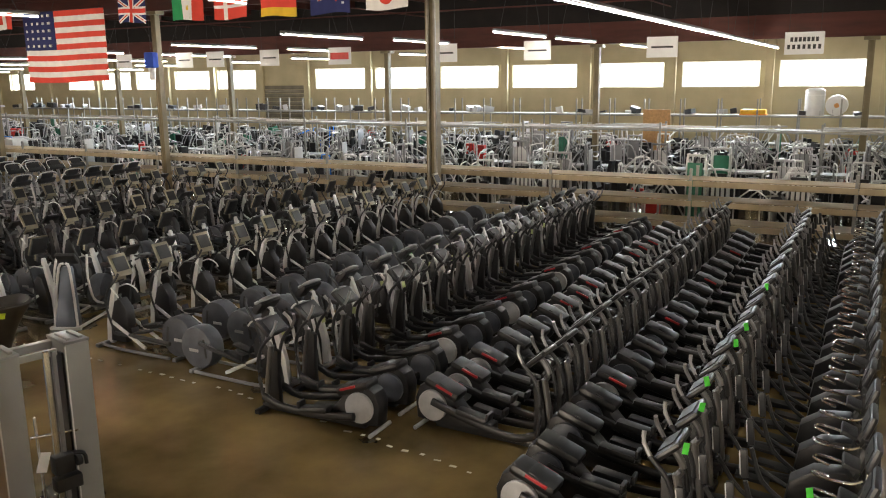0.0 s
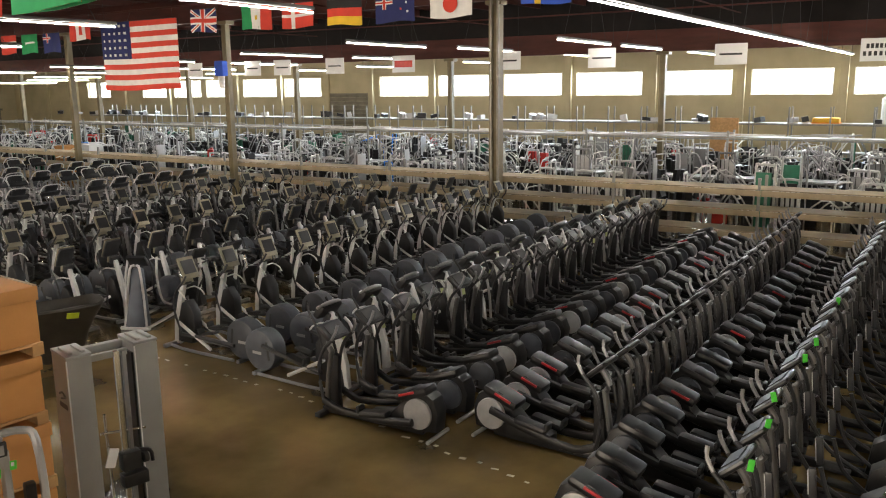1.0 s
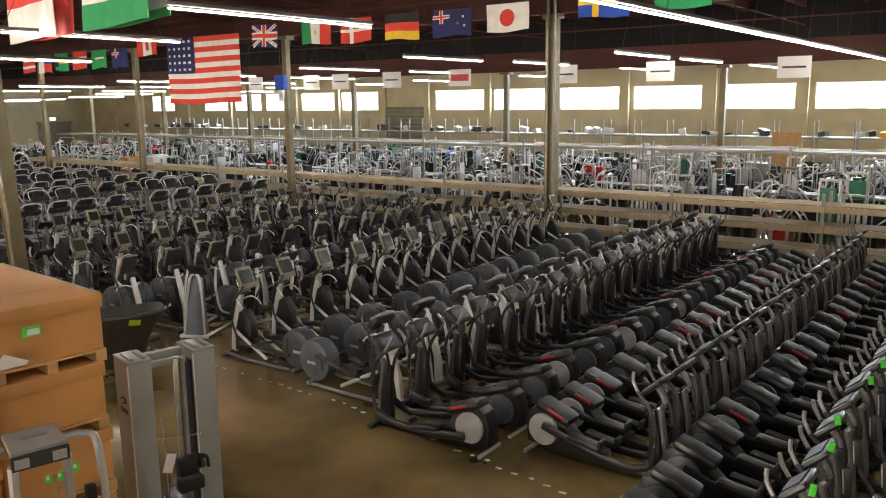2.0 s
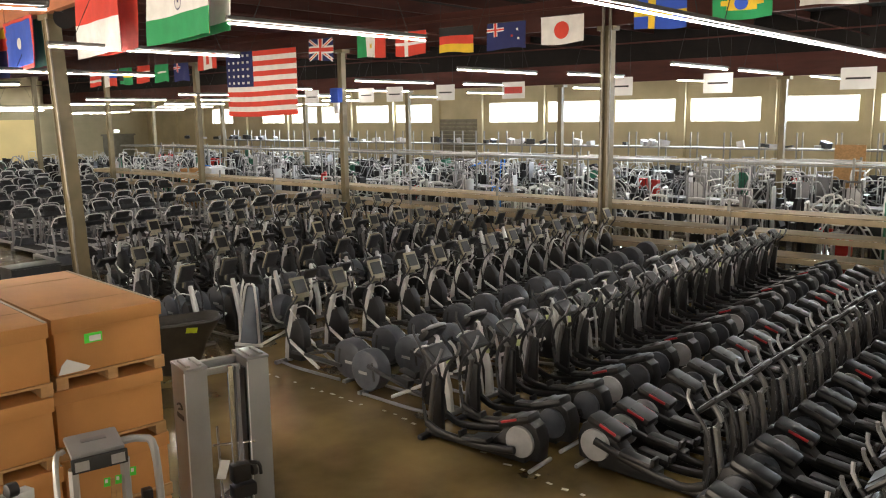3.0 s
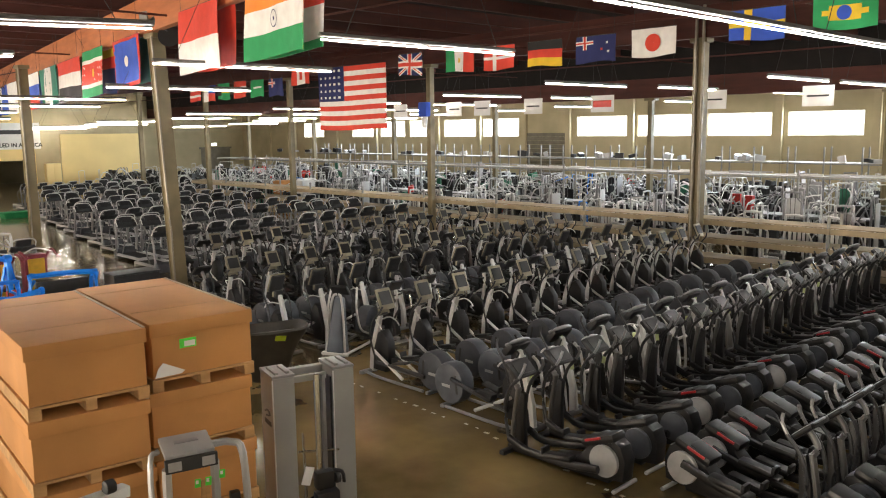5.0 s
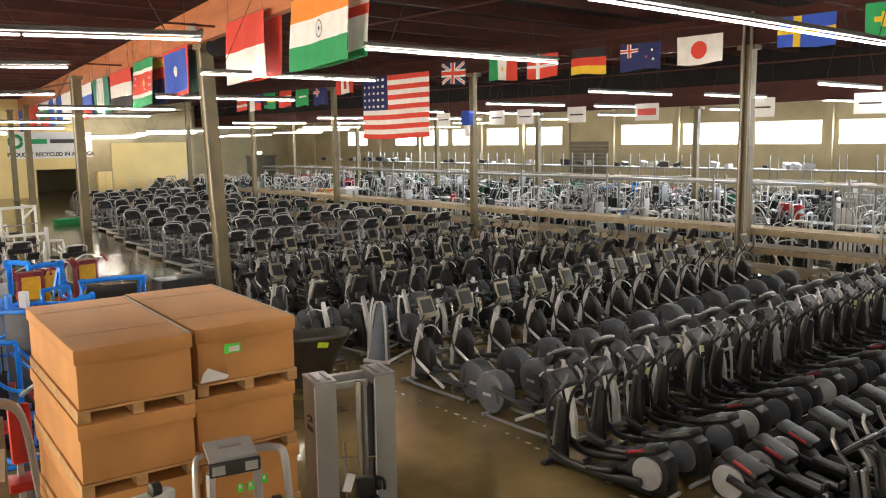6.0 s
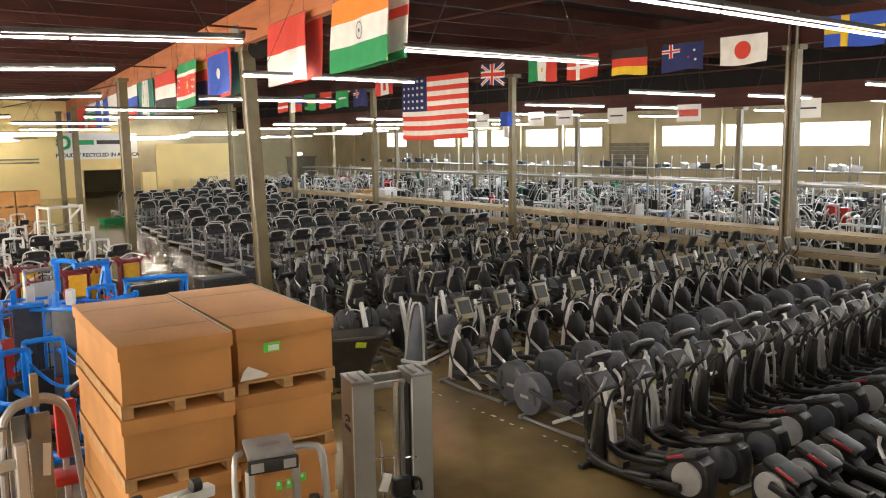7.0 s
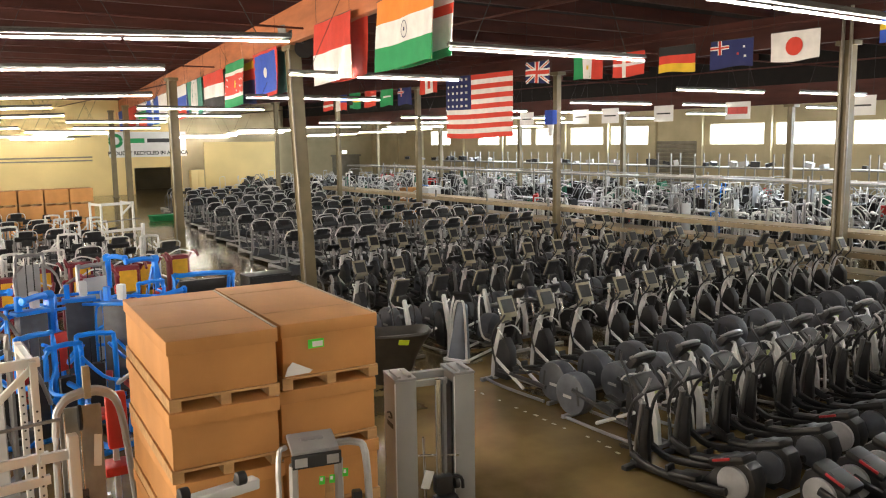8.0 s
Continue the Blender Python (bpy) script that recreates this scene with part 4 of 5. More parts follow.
MAROON2 = maroon_machine()
for x, y, a in ((3.75, 24.8, 8), (2.8, 23.6, -6), (7.7, 25.1, 5), (5.8, 23.8, -4), (1.7, 24.6, 6), (4.7, 22.6, 12), (4.9, 25.4, 0), (3.0, 21.4, -10), (0.7, 22.8, 8), (6.6, 24.6, 4)):
    placed(MAROON2, pose(x, y, 0, 0, 0, a))
for x, y, a in ((1.2, 20.4, 180), (3.9, 21.0, 170)):
    placed(MAROON, pose(x, y, 0, 0, 0, a))
def arch_machine():
    p = thing("strength_machine", "silver-grey arched weight machine with a red back pad", "strength machine")
    made("arch", M["steelgrey"], p, (tube, [(-0.45, 0, 0.0), (-0.42, 0, 1.3), (-0.32, 0, 1.58), (-0.1, 0, 1.66), (0.2, 0, 1.66), (0.42, 0, 1.5), (0.55, 0.1, 0.9), (0.68, 0.2, 0.0)], 0.05, 8, 4))
    made("shroud", M["rack"], p, (box, (-0.08, 0.08, 0.78), (0.56, 0.05, 1.5), None, {"bevel": 0.02}))
    for k in range(9):
        made("weight_plate", M["gunmetal"], p, (box, (-0.2, 0.0, 0.16 + 0.07 * k), (0.3, 0.06, 0.06), {"bevel": 0.006}))
    mirrored("guide_rod", M["chrome"], p, lambda bm, q: cyl(bm, (-0.2 + q * 0.1, 0.0, 0.05), (-0.2 + q * 0.1, 0.0, 1.55), 0.014))
    made("pulley_block", M["bezel"], p, (box, (0.02, 0.0, 1.76), (0.1, 0.1, 0.3), None, {"bevel": 0.015}))
    made("pulley", M["black"], p, (drum, (-0.1, -0.05, 1.45), 0.12, 0.05, 18, 0.015))
    made("back_pad", M["red"], p, (box, (0.44, 0.3, 1.28), (0.3, 0.12, 0.56), (-8, 0, 0), {"bevel": 0.055}))
    made("seat", M["red"], p, (box, (0.4, 0.35, 0.8), (0.36, 0.36, 0.1), None, {"bevel": 0.035}))
    made("base", M["steelgrey"], p, (box, (0.26, 0.45, 0.05), (0.1, 1.0, 0.1), {"bevel": 0.015}), (box, (0.26, 0.4, 0.28), (0.09, 0.09, 0.5)), (box, (0, 0.02, 0.04), (0.95, 0.1, 0.08), {"bevel": 0.015}), (box, (0.42, 0.42, 0.7), (0.08, 0.08, 1.3)))
    made("hang_tag", M["paper"], p, (box, (0.1, -0.06, 1.12), (0.1, 0.008, 0.3), (0, 6, 0)), label="white paper tag")
    made("foot_bar", M["ink"], p, (box, (0.22, -0.3, 0.35), (0.4, 0.08, 0.08), {"bevel": 0.015}), (box, (0.22, -0.15, 0.18), (0.08, 0.36, 0.08)), (box, (0.22, -0.3, 0.16), (0.08, 0.08, 0.32)))
    return p


placed(arch_machine(), pose(1.74, 9.35, 0, 0, 0, -4) @ Matrix.Diagonal((0.78, 0.95, 1.2, 1.0)))
for x, y, a in ((3.3, 12.3, 190), (0.4, 12.6, 150)):
    placed(GREY_RED, pose(x, y, 0, 0, 0, a))
placed(GREYS[2], pose(1.3, 12.4, 0, 0, 0, 150))
for k in range(8):
    for i in range(8):
        ob = (GREYS[3], MILL, BIKE, BIKE, MILL, GREYS[3])[rng.randrange(6)]
        placed(ob, pose(0.0 + 1.1 * i + rng.uniform(-0.15, 0.15), 27.3 + 2.2 * k + rng.uniform(-0.2, 0.2), 0, 0, 0, 180 + rng.uniform(-8, 8)))


# ---- boxes on pallets ----
def box_pallet(w, d, h, lid=True):
    b = thing("boxed_pallet", "tall brown cardboard carton strapped on a wooden pallet", "carton", "stacked cartons")
    for sx in (-w / 2 + 0.05, 0, w / 2 - 0.05):
        made("runner", M["pallet"], b, (box, (sx, 0, 0.055), (0.1 if sx else 0.09, d, 0.09)))
    made("top_board", M["pallet"], b, (box, (0, 0, 0.112), (w, d, 0.022)))
    bm = bmesh.new()
    box(bm, (0, 0, 0.123 + (h - 0.123) / 2), (w - 0.03, d - 0.03, h - 0.125), None, 0.012)
    if lid:
        bmesh.ops.subdivide_edges(bm, edges=[e for e in bm.edges if e.calc_length() > 0.2], cuts=5, use_grid_fill=True)
        for v in bm.verts:
            v.co.x += 0.012 * noise.noise(v.co * 2.1)
            v.co.y += 0.012 * noise.noise(v.co * 2.3 + Vector((3, 1, 5)))
    part("carton", bm, M["cardboard"], b)
    if lid:
        made("lid", M["cardboard"], b, (box, (0, 0, h - 0.062), (w + 0.006, d + 0.006, 0.13), {"bevel": 0.014}))
        made("seam_tape", M["shelf"], b, (box, (w * 0.49, 0, h + 0.006), (0.03, d * 0.98, 0.004)), label="pale paper tape along the lid edge")
    for q in ((-0.25, 0.28) if lid else ()):
        made("strap", M["pallet"], b, (box, (0, q * d, h + 0.0065), (w + 0.012, 0.005, 0.003)), label="thin paper strap")
    return b


CRATE = box_pallet(0.98, 2.25, 0.635)
for cx in (2.516, 3.546):
    for lv in range(5):
        low = 0.48 / 0.635 if lv == 4 else 1.0
        placed(CRATE, pose(cx + rng.uniform(-0.012, 0.012), 7.945 + rng.uniform(-0.015, 0.015), max(0.0, 3.02 - 0.635 * (lv + 1)), 0, 0, -5.2 + rng.uniform(-0.6, 0.6)) @ Matrix.Diagonal((1, 1, low, 1)))
SMALL = box_pallet(1.15, 1.1, 0.8, False)
for i in range(11):
    for lv in range(3):
        if lv < 2 or i != 7:
            placed(SMALL, pose(9.0 - 1.2 * i, 46.0, 0.8 * lv, 0, 0, rng.uniform(-2, 2)))


# ---- flags and signs ----
def cloth(bm, w, h, nx=10, nz=6, wave=0.03, seed=0.0, x0=0.0, x1=1.0, z0=0.0, z1=1.0, lift=0.0):
    """A hanging cloth patch from (x0, z0) to (x1, z1) of a flag w wide and h high, top edge at z 0, thickness both sides."""
    grid = []
    for side in (0.004 + lift, -0.004 - lift):
        g = []
        for i in range(nx + 1):
            u = x0 + (x1 - x0) * i / nx
            col = []
            for j in range(nz + 1):
                v = z0 + (z1 - z0) * j / nz
                off = wave * v * math.sin(u * 7 + seed) + 0.4 * wave * math.sin(u * 13 + v * 3 + seed * 2)
                col.append(bm.verts.new((w * (u - 0.5), off + side, -h * v + 0.03 * v * math.sin(u * 5 + seed))))
            g.append(col)
        grid.append(g)
    for s, g in enumerate(grid):
        for i in range(nx):
            for j in range(nz):
                q = (g[i][j], g[i + 1][j], g[i + 1][j + 1], g[i][j + 1])
                bm.faces.new(q if s else q[::-1])
    a, b = grid
    for i in range(nx):
        bm.faces.new((a[i][0], a[i + 1][0], b[i + 1][0], b[i][0]))
        bm.faces.new((a[i][nz], b[i][nz], b[i + 1][nz], a[i + 1][nz]))
    for j in range(nz):
        bm.faces.new((a[0][j], b[0][j], b[0][j + 1], a[0][j + 1]))
        bm.faces.new((a[nx][j], a[nx][j + 1], b[nx][j + 1], b[nx][j]))


def cloth_point(w, h, u, v, wave, seed, lift):
    off = wave * v * math.sin(u * 7 + seed) + 0.4 * wave * math.sin(u * 13 + v * 3 + seed * 2)
    return (w * (u - 0.5), off + lift, -h * v + 0.03 * v * math.sin(u * 5 + seed))


def cloth_disc(bm, w, h, u, v, r, wave, seed, inner=0.0):
    """A round patch of radius r metres, or a ring, on both faces of the cloth."""
    for lift in (0.022, -0.022):
        rings = []
        for q in (inner, 0.35 * r + 0.65 * inner, r):
            rings.append([bm.verts.new(cloth_point(w, h, u + q * math.cos(k * math.pi / 14) / w, v + q * math.sin(k * math.pi / 14) / h, wave, seed, lift)) for k in range(28)])
        for a, b in zip(rings, rings[1:]):
            for k in range(28):
                q = (a[k], a[(k + 1) % 28], b[(k + 1) % 28], b[k])
                bm.faces.new(q)


def cloth_band(bm, w, h, u0, v0, u1, v1, wide, wave, seed, lift0):
    """A slanting stripe on both faces of the cloth."""
    nu, nv = -(v1 - v0) * h, (u1 - u0) * w
    n = math.hypot(nu, nv)
    du, dv = nu / n * wide / 2 / w, nv / n * wide / 2 / h
    for lift in (lift0, -lift0):
        a, b = [], []
        for k in range(9):
            u, v = u0 + (u1 - u0) * k / 8, v0 + (v1 - v0) * k / 8
            a.append(bm.verts.new(cloth_point(w, h, u + du, v + dv, wave, seed, lift)))
            b.append(bm.verts.new(cloth_point(w, h, u - du, v - dv, wave, seed, lift)))
        for k in range(8):
            bm.faces.new((a[k], a[k + 1], b[k + 1], b[k]))


def flag(m, w, h, patches, label, wave=0.03, discs=(), bands=()):
    """patches: (colour, x0, x1, z0, z1) in fractions of the flag, each laid over the ones before."""
    f = thing("flag", label, "flag", "hanging flags")
    f.matrix_basis = m
    seed = rng.uniform(0, 6)
    for k, (c, x0, x1, z0, z1) in enumerate(patches):
        bm = bmesh.new()
        cloth(bm, w, h, max(2, round(10 * (x1 - x0))), max(2, round(6 * (z1 - z0))), wave, seed, x0, x1, z0, z1, 0.0 if k == 0 else 0.003 + 0.002 * k)
        part("field" if k == 0 else "patch", bm, FLAG[c], f)
    for colour, u, v, r, inner in discs:
        bm = bmesh.new()
        cloth_disc(bm, w, h, u, v, r, wave, seed, inner)
        part("disc", bm, FLAG[colour], f)
    for colour, u0, v0, u1, v1, wide, lift in bands:
        bm = bmesh.new()
        cloth_band(bm, w, h, u0, v0, u1, v1, wide, wave, seed, lift)
        part("stripe", bm, FLAG[colour], f)
    bm = bmesh.new()
    top = 8.93 - m.translation.z
    cyl(bm, (-w / 2, 0, 0.01), (w / 2, 0, 0.01), 0.008, None, 5)
    for q in (-0.45, 0.45):
        cyl(bm, (w * q, 0, 0), (w * q, 0, top), 0.005, None, 4)
    part("cord", bm, M["ink"], f)
    return f


def bars3(a, b, c, flat=True):
    if flat:
        return [(a, 0, 1, 0, 1), (b, 0, 1, 1 / 3, 2 / 3), (c, 0, 1, 2 / 3, 1)]
    return [(a, 0, 1, 0, 1), (b, 1 / 3, 2 / 3, 0, 1), (c, 2 / 3, 1, 0, 1)]


UNION = [("navy", 0, 1, 0, 1), ("white", 0.4, 0.6, 0, 1), ("white", 0, 1, 0.33, 0.67), ("red", 0.44, 0.56, 0, 1), ("red", 0, 1, 0.41, 0.59)]
CORNER_UNION = [("white", 0.17, 0.26, 0, 0.5), ("white", 0, 0.43, 0.18, 0.32), ("red", 0.19, 0.24, 0, 0.5), ("red", 0, 0.43, 0.22, 0.28)]
stars = [("white", 0.03 + 0.075 * i, 0.05 + 0.075 * i, 0.04 + 0.105 * j, 0.075 + 0.105 * j) for i in range(5) for j in range(5)]
US = [("white", 0, 1, 0, 1)] + [("red", 0, 1, 2 * k / 13, (2 * k + 1) / 13) for k in range(7)] + [("navy", 0, 0.4, 0, 7 / 13)] + stars
F2X, F2Z = 17.6, 7.03
side = lambda x, y, z: pose(x, y, z, 0, 0, -90)
flag(side(18.0, 23.4, 6.94), 3.85, 2.22, US, "large stars and stripes flag hanging from the roof", 0.025)
FAR_FLAGS = [
    (25.9, 1.3, [("red", 0, 1, 0, 1), ("white", 0.28, 0.72, 0, 1), ("red", 0.42, 0.58, 0.25, 0.75)], "red and white maple leaf flag"),
    (19.8, 1.25, UNION, "union flag in red, white and blue"),
    (17.58, 1.3, bars3("green", "white", "red", False) + [("yellow", 0.46, 0.54, 0.4, 0.6)], "green, white and red flag with a crest"),
    (16.0, 1.3, [("red", 0, 1, 0, 1), ("white", 0.32, 0.42, 0, 1), ("white", 0, 1, 0.44, 0.56)], "red flag with a white cross"),
    (14.34, 1.3, bars3("black", "red", "yellow"), "black, red and gold striped flag"),
    (12.66, 1.35, [("navy", 0, 1, 0, 1)] + CORNER_UNION + [("red", 0.62, 0.66, 0.5, 0.58), ("white", 0.76, 0.8, 0.25, 0.33), ("white", 0.8, 0.85, 0.6, 0.68)], "navy flag with a small union corner"),
    (10.99, 1.35, [("white", 0, 1, 0, 1)], "white flag with a red disc"),
    (8.44, 1.4, [("royal", 0, 1, 0, 1), ("yellow", 0.28, 0.42, 0, 1), ("yellow", 0, 1, 0.4, 0.58)], "blue flag with a yellow cross"),
    (6.6, 1.4, [("green", 0, 1, 0, 1), ("yellow", 0.25, 0.75, 0.28, 0.72), ("yellow", 0.14, 0.86, 0.42, 0.58)], "green flag with a yellow diamond"),
    (4.8, 1.4, [("white", 0, 1, 0, 1), ("royal", 0, 1, 0, 0.3)], "pale blue and white flag"),
    (27.6, 1.3, [("navy", 0, 1, 0, 1)] + CORNER_UNION, "navy flag with a union corner"),
    (28.95, 1.3, [("green", 0, 1, 0, 1), ("white", 0.2, 0.8, 0.4, 0.5)], "green flag with white script bar"),
    (30.3, 1.3, bars3("red", "white", "red") + [("green", 0.4, 0.6, 0.4, 0.65)], "red and white flag with a green tree"),
    (31.65, 1.3, [("green", 0, 1, 0, 1), ("yellow", 0, 1, 0.42, 0.58), ("black", 0, 0.3, 0.2, 0.8)], "green, yellow and black flag"),
    (32.84, 1.3, [("royal", 0, 1, 0, 0.5), ("red", 0, 1, 0.5, 1), ("white", 0, 0.35, 0, 1)], "blue, red and white flag"),
    (34.1, 1.3, [("red", 0, 1, 0, 1), ("white", 0, 1, 0.2, 0.35), ("white", 0, 1, 0.6, 0.75)], "red and white striped flag"),
]
for y, w, patches, label in FAR_FLAGS:
    discs, bands = (), ()
    if "red disc" in label:
        discs = (("red", 0.5, 0.5, 0.2, 0.001),)
    elif "yellow diamond" in label:
        discs = (("royal", 0.5, 0.5, 0.14, 0.001),)
    elif label.startswith("union"):
        bands = [("white", 0.02, 0.02, 0.98, 0.98, 0.1, 0.0075), ("white", 0.98, 0.02, 0.02, 0.98, 0.1, 0.0075), ("red", 0.02, 0.02, 0.98, 0.98, 0.035, 0.0085), ("red", 0.98, 0.02, 0.02, 0.98, 0.035, 0.0085)]
    flag(side(F2X, y, (F2Z + 0.055 * max(0, 11 - y) if y < 27 else 6.7) + rng.uniform(-0.04, 0.04)), w * (0.9 if y < 27 else 0.75), 0.66, patches, label, 0.03, discs, bands)
NEAR_FLAGS = [
    (8.83, 13.83, 7.54, 2.8, 1.41, bars3("orange", "white", "green"), "orange, white and green flag with a blue wheel"),
    (9.5, 18.11, 7.62, 2.75, 1.5, [("red", 0, 1, 0, 1), ("white", 0, 1, 0.5, 1)], "red and white flag"),
    (10.53, 24.67, 7.51, 2.97, 1.41, [("royal", 0, 1, 0, 1), ("red", 0, 0.06, 0, 1), ("red", 0.94, 1, 0, 1), ("red", 0, 1, 0.92, 1), ("red", 0, 1, 0, 0.06)], "blue flag with a red border and pale oval seal"),
    (11.22, 29.09, 7.55, 3.14, 1.57, [("green", 0, 1, 0, 1), ("white", 0, 1, 0.2, 0.8), ("red", 0, 1, 0.28, 0.72), ("yellow", 0.45, 0.55, 0.42, 0.58)], "green, white and red flag with a yellow star"),
    (11.86, 33.22, 7.5, 4.15, 1.51, bars3("red", "white", "black"), "red, white and black flag"),
    (12.54, 37.52, 7.5, 3.92, 1.55, bars3("teal", "white", "teal", False), "green and white striped flag"),
    (13.26, 42.15, 7.5, 4.76, 1.63, bars3("white", "royal", "red"), "white, blue and red flag"),
    (14.24, 48.39, 7.44, 4.36, 1.6, [("white", 0, 1, 0, 1), ("royal", 0, 0.14, 0, 1)], "white flag with a blue edge"),
    (15.01, 53.27, 7.37, 4.97, 1.55, [("royal", 0, 1, 0, 1), ("white", 0.5, 0.7, 0, 1)], "royal blue flag with a white stripe"),
    (15.73, 57.92, 7.4, 5.11, 1.65, bars3("white", "green", "red"), "white, green and red flag"),
    (16.86, 65.12, 7.39, 6.07, 1.66, [("red", 0, 1, 0, 1)], "plain red flag hanging by the girder"),
    (18.04, 72.63, 7.41, 7.41, 1.69, [("royal", 0, 1, 0, 1), ("white", 0, 1, 0.4, 0.6)], "blue and white flag"),
    (19.51, 82.06, 7.45, 8.67, 1.74, bars3("red", "white", "red"), "red and white striped flag by the wall"),
]
BACK_FLAGS = {
    "orange, white and green flag with a blue wheel": [("white", 0, 1, 0, 1), ("red", 0, 1, 0.28, 0.42), ("green", 0, 1, 0.88, 1)],
    "red and white flag": [("red", 0, 1, 0, 1)],
    "blue flag with a red border and pale oval seal": [("teal", 0, 1, 0, 1)],
    "green, white and red flag with a yellow star": [("red", 0, 1, 0, 1), ("navy", 0, 1, 0.45, 1), ("yellow", 0, 1, 0, 0.2)],
}
for x, y, top, w, h, patches, label in NEAR_FLAGS:
    wheel = (("navy", 0.5, 0.5, 0.17, 0.15), ("navy", 0.5, 0.5, 0.04, 0.001)) if "wheel" in label else (("white", 0.5, 0.47, 0.16, 0.001),) if "seal" in label else ()
    along = pose(x, y, top, 0, 0, GIRDER_TURN - 90)
    flag(along, w, h, patches, label, 0.06, wheel)
    other = BACK_FLAGS[label] if label in BACK_FLAGS else [(rng.choice(("red", "teal", "white", "royal")), 0, 1, 0, 1)]
    flag(along @ pose(0.1, 0.36, -0.02), w * 0.97, h * 0.95, other, "coloured flag hanging on the far side of the girder", 0.05)


def text_part(body, size, parent, m, material):
    cu = bpy.data.curves.new("lettering", "FONT")
    cu.body, cu.size, cu.align_x, cu.align_y, cu.extrude, cu.offset = body, size, "CENTER", "CENTER", 0.004, 0.014
    tmp = new("lettering_tmp", cu)
    dg = bpy.context.evaluated_depsgraph_get()
    me = bpy.data.meshes.new_from_object(tmp.evaluated_get(dg))
    bpy.data.objects.remove(tmp)
    me.materials.clear()
    me.materials.append(material)
    ob = new("lettering", me)
    ob.matrix_basis, ob.parent = m, parent
    return ob


def hanging_sign(y, w, h, x=30.0, top=6.06, kind=0):
    s = thing("hanging_sign", "white printed banner sign hanging from the roof", "sign", "hanging signs")
    made("panel", M["paper"], s, (box, (x, y, top - h / 2), (0.02, w, h)))
    made("cord", M["ink"], s, (cyl, (x, y - w * 0.4, top), (x, y - w * 0.4, 8.93), 0.006, None, 5), (cyl, (x, y + w * 0.4, top), (x, y + w * 0.4, 8.93), 0.006, None, 5))
    if kind == 0:
        made("print", M["ink"], s, (box, (x - 0.014, y, top - h * 0.5), (0.006, w * 0.7, h * 0.09)), label="dark unreadable print")
    elif kind == 1:
        for z, wd in ((0.33, 0.7), (0.66, 0.85)):
            for k in range(7):
                made("print", M["ink"], s, (box, (x - 0.014, y + w * wd * (k / 6.5 - 0.46), top - h * z), (0.006, w * 0.075, h * 0.2)), label="bold dark lettering bar")
    else:
        made("print", M["red"], s, (box, (x - 0.014, y, top - h * 0.5), (0.006, w * 0.8, h * 0.4), {"bevel": 0.002}), label="red rounded emblem")


for y, k in ((2.6, 1), (7.25, 0), (12.0, 0), (16.0, 0), (21.2, 2), (25.1, 0), (28.4, 0), (30.4, 0), (34.6, 0)):
    hanging_sign(y, 1.2 if k else 1.1, 0.72, kind=k)

banner = thing("wall_banner", "wide white printed banner with a green emblem on the wall", "banner")
made("sheet", M["paper"], banner, (box, (21.5, CREAM_Y - 0.03, 4.55), (7.0, 0.02, 2.3)))
made("emblem", FLAG["green"], banner, (tube, [(18.6 + 0.5 * math.cos(a), CREAM_Y - 0.06, 4.9 + 0.5 * math.sin(a)) for a in (0, 0.9, 1.8, 2.7, 3.6, 4.5, 5.4, 6.2)], 0.16, 6, 3), label="round green emblem")
made("print", FLAG["green"], banner, (box, (20.3, CREAM_Y - 0.05, 4.9), (1.7, 0.02, 0.42)), label="green wordmark bar")
made("print", M["ink"], banner, (box, (22.9, CREAM_Y - 0.05, 4.9), (3.0, 0.02, 0.36)), label="dark wordmark bar")
text_part("PROUDLY RECYCLED IN AMERICA", 0.47, banner, pose(21.5, CREAM_Y - 0.05, 3.75, 90, 0, 0), M["ink"])


